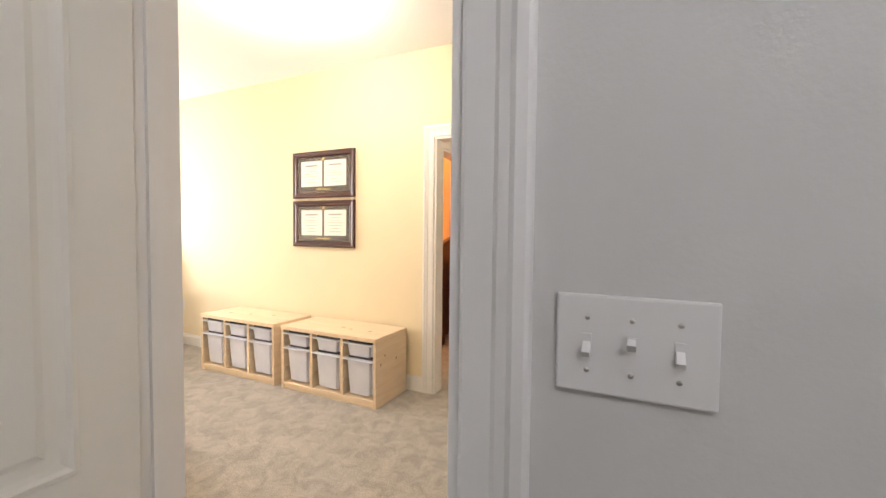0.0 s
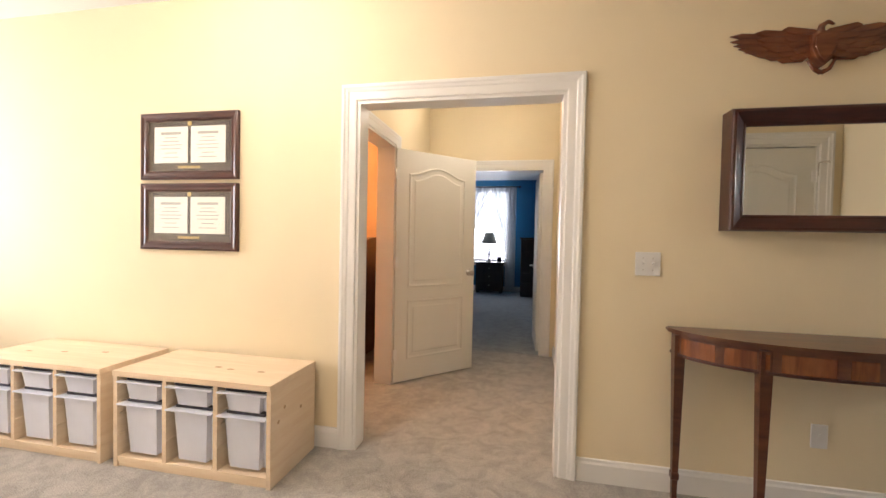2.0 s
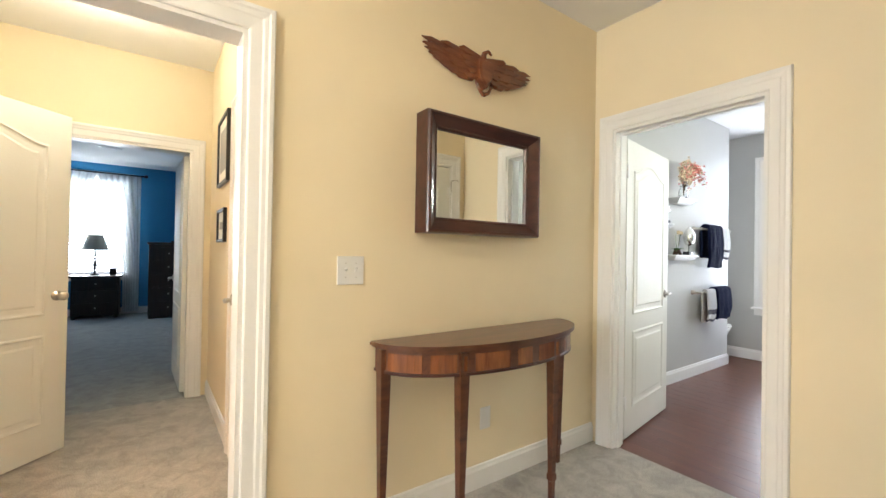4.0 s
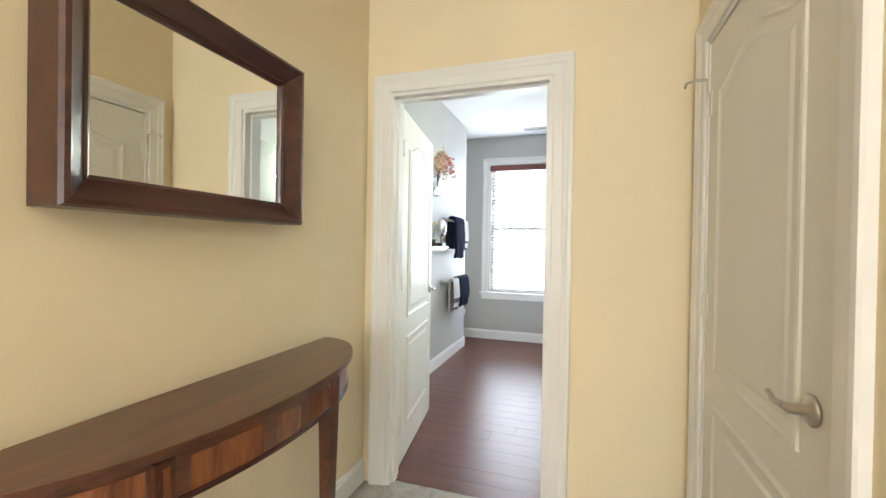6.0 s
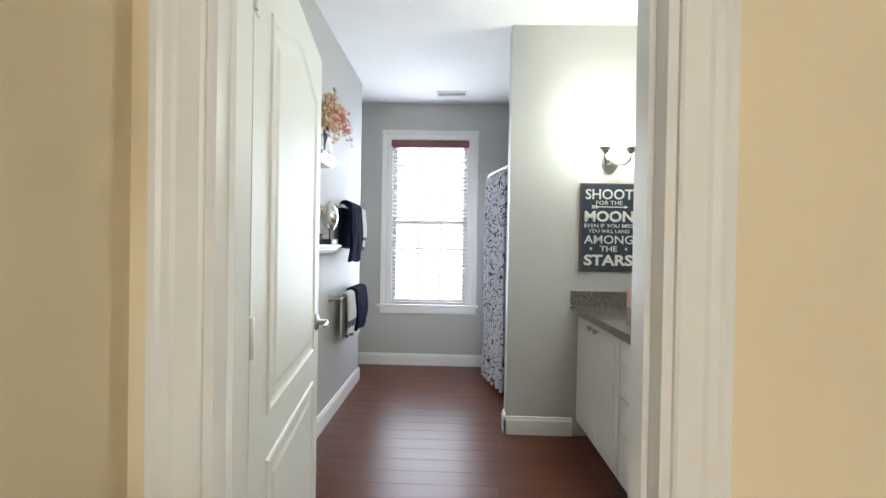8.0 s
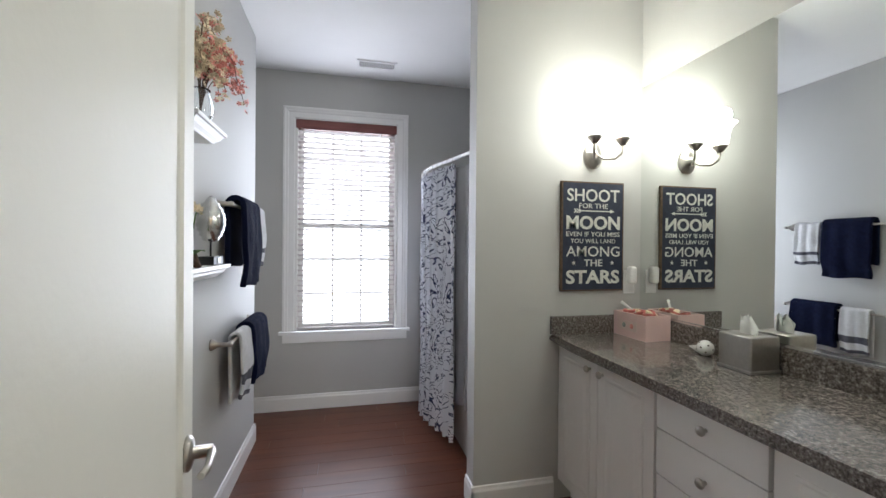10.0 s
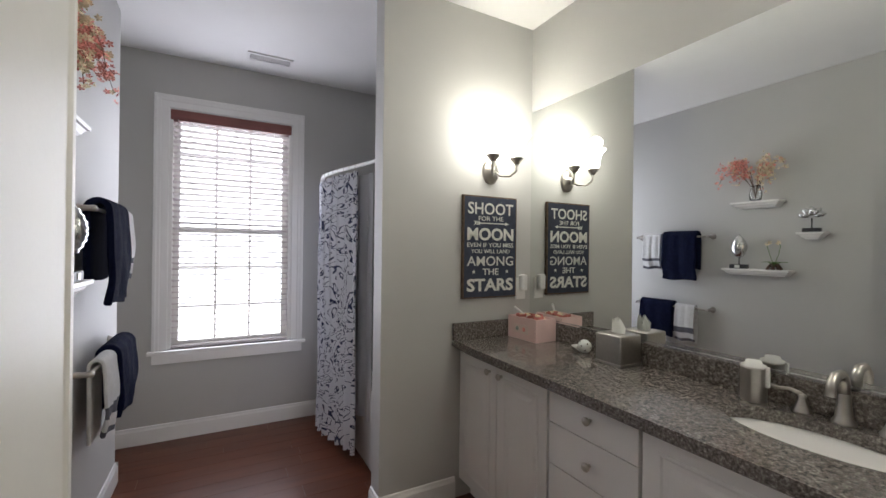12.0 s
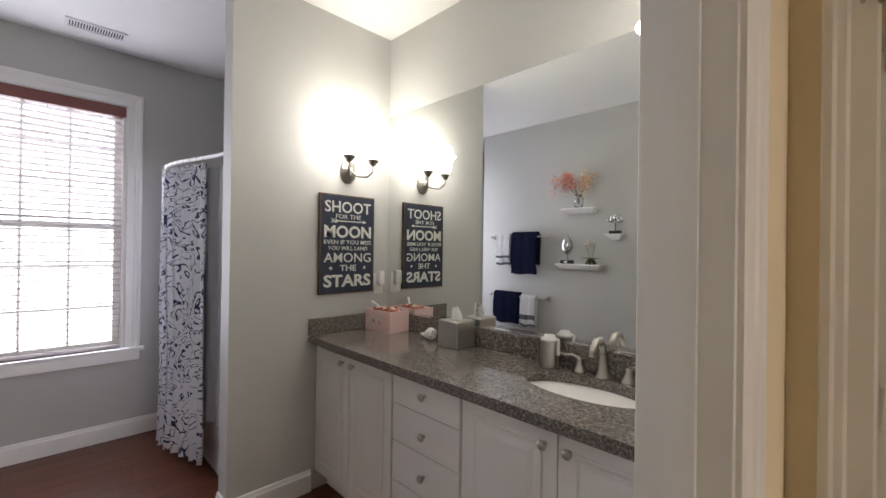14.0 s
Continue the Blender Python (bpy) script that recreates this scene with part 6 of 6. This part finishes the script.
part("liner", bm, mat("clear_liner", (0.62, 0.62, 0.64), 0.4, trans=0.3, bump=0.0), sc, "pale plastic liner")
for k in range(12):
    x = 4.56 + 0.76 * k / 11
    part("ring", tube(bmesh.new(), [(x, rod_y(x) + 0.022 * math.cos(q * math.pi / 6), RZ - 0.008 + 0.026 * math.sin(q * math.pi / 6)) for q in range(13)], 0.002, 5), METAL, sc)

# bright sky beyond the windows
GLOW = mat("bright_overcast_sky", (0.9, 0.9, 0.9), 0.9, var=0.0, bump=0.0, emit=(0.95, 0.97, 1.0, 3.3))
structure("backdrop_east", B(6.9, 6.92, 0.6, 5.4, -0.3, 4.6), GLOW, "plain bright sky outside the bathroom window", "backdrop")
structure("backdrop_north", B(-3.6, 0.9, 12.6, 12.62, -0.3, 4.6), GLOW, "plain bright sky outside the bedroom window", "backdrop")
structure("backdrop_west", B(-6.92, -6.9, 0.6, 2.60, -0.3, 4.2), GLOW, "plain bright sky outside the yellow room window", "backdrop")

# ---- bathroom floor planks ----
rnd = random.Random(7)
pw = 0.125
plank_data = {}
x = 1.985
row = 0
while x < 5.499:
    x1 = min(x + pw, 5.499)
    y = 1.0 - rnd.uniform(0.0, 0.9)
    while y < 4.5:
        ln = rnd.choice((0.9, 1.2))
        a, b = max(y, 1.0), min(y + ln, 4.5)
        if b - a > 0.05:
            key = (round(x1 - x, 3), round(b - a, 3))
            if key not in plank_data:
                bm = B(-key[0] / 2 + 0.0006, key[0] / 2 - 0.0006, -key[1] / 2 + 0.0006, key[1] / 2 - 0.0006, -0.008, 0.0)
                ed = [e for e in bm.edges if all(v.co.z > -0.001 for v in e.verts)]
                bmesh.ops.bevel(bm, geom=ed, offset=0.0006, segments=1, affect='EDGES')
                me = bpy.data.meshes.new("plank")
                bmesh.ops.recalc_face_normals(bm, faces=bm.faces)
                bm.to_mesh(me)
                bm.free()
                me.materials.append(PLANK)
                plank_data[key] = me
            ob = new("plank", plank_data[key])
            ob.location = ((x + x1) / 2, (a + b) / 2, 0.0)
            ob.parent = subfloor
        y += ln
    x += pw
    row += 1
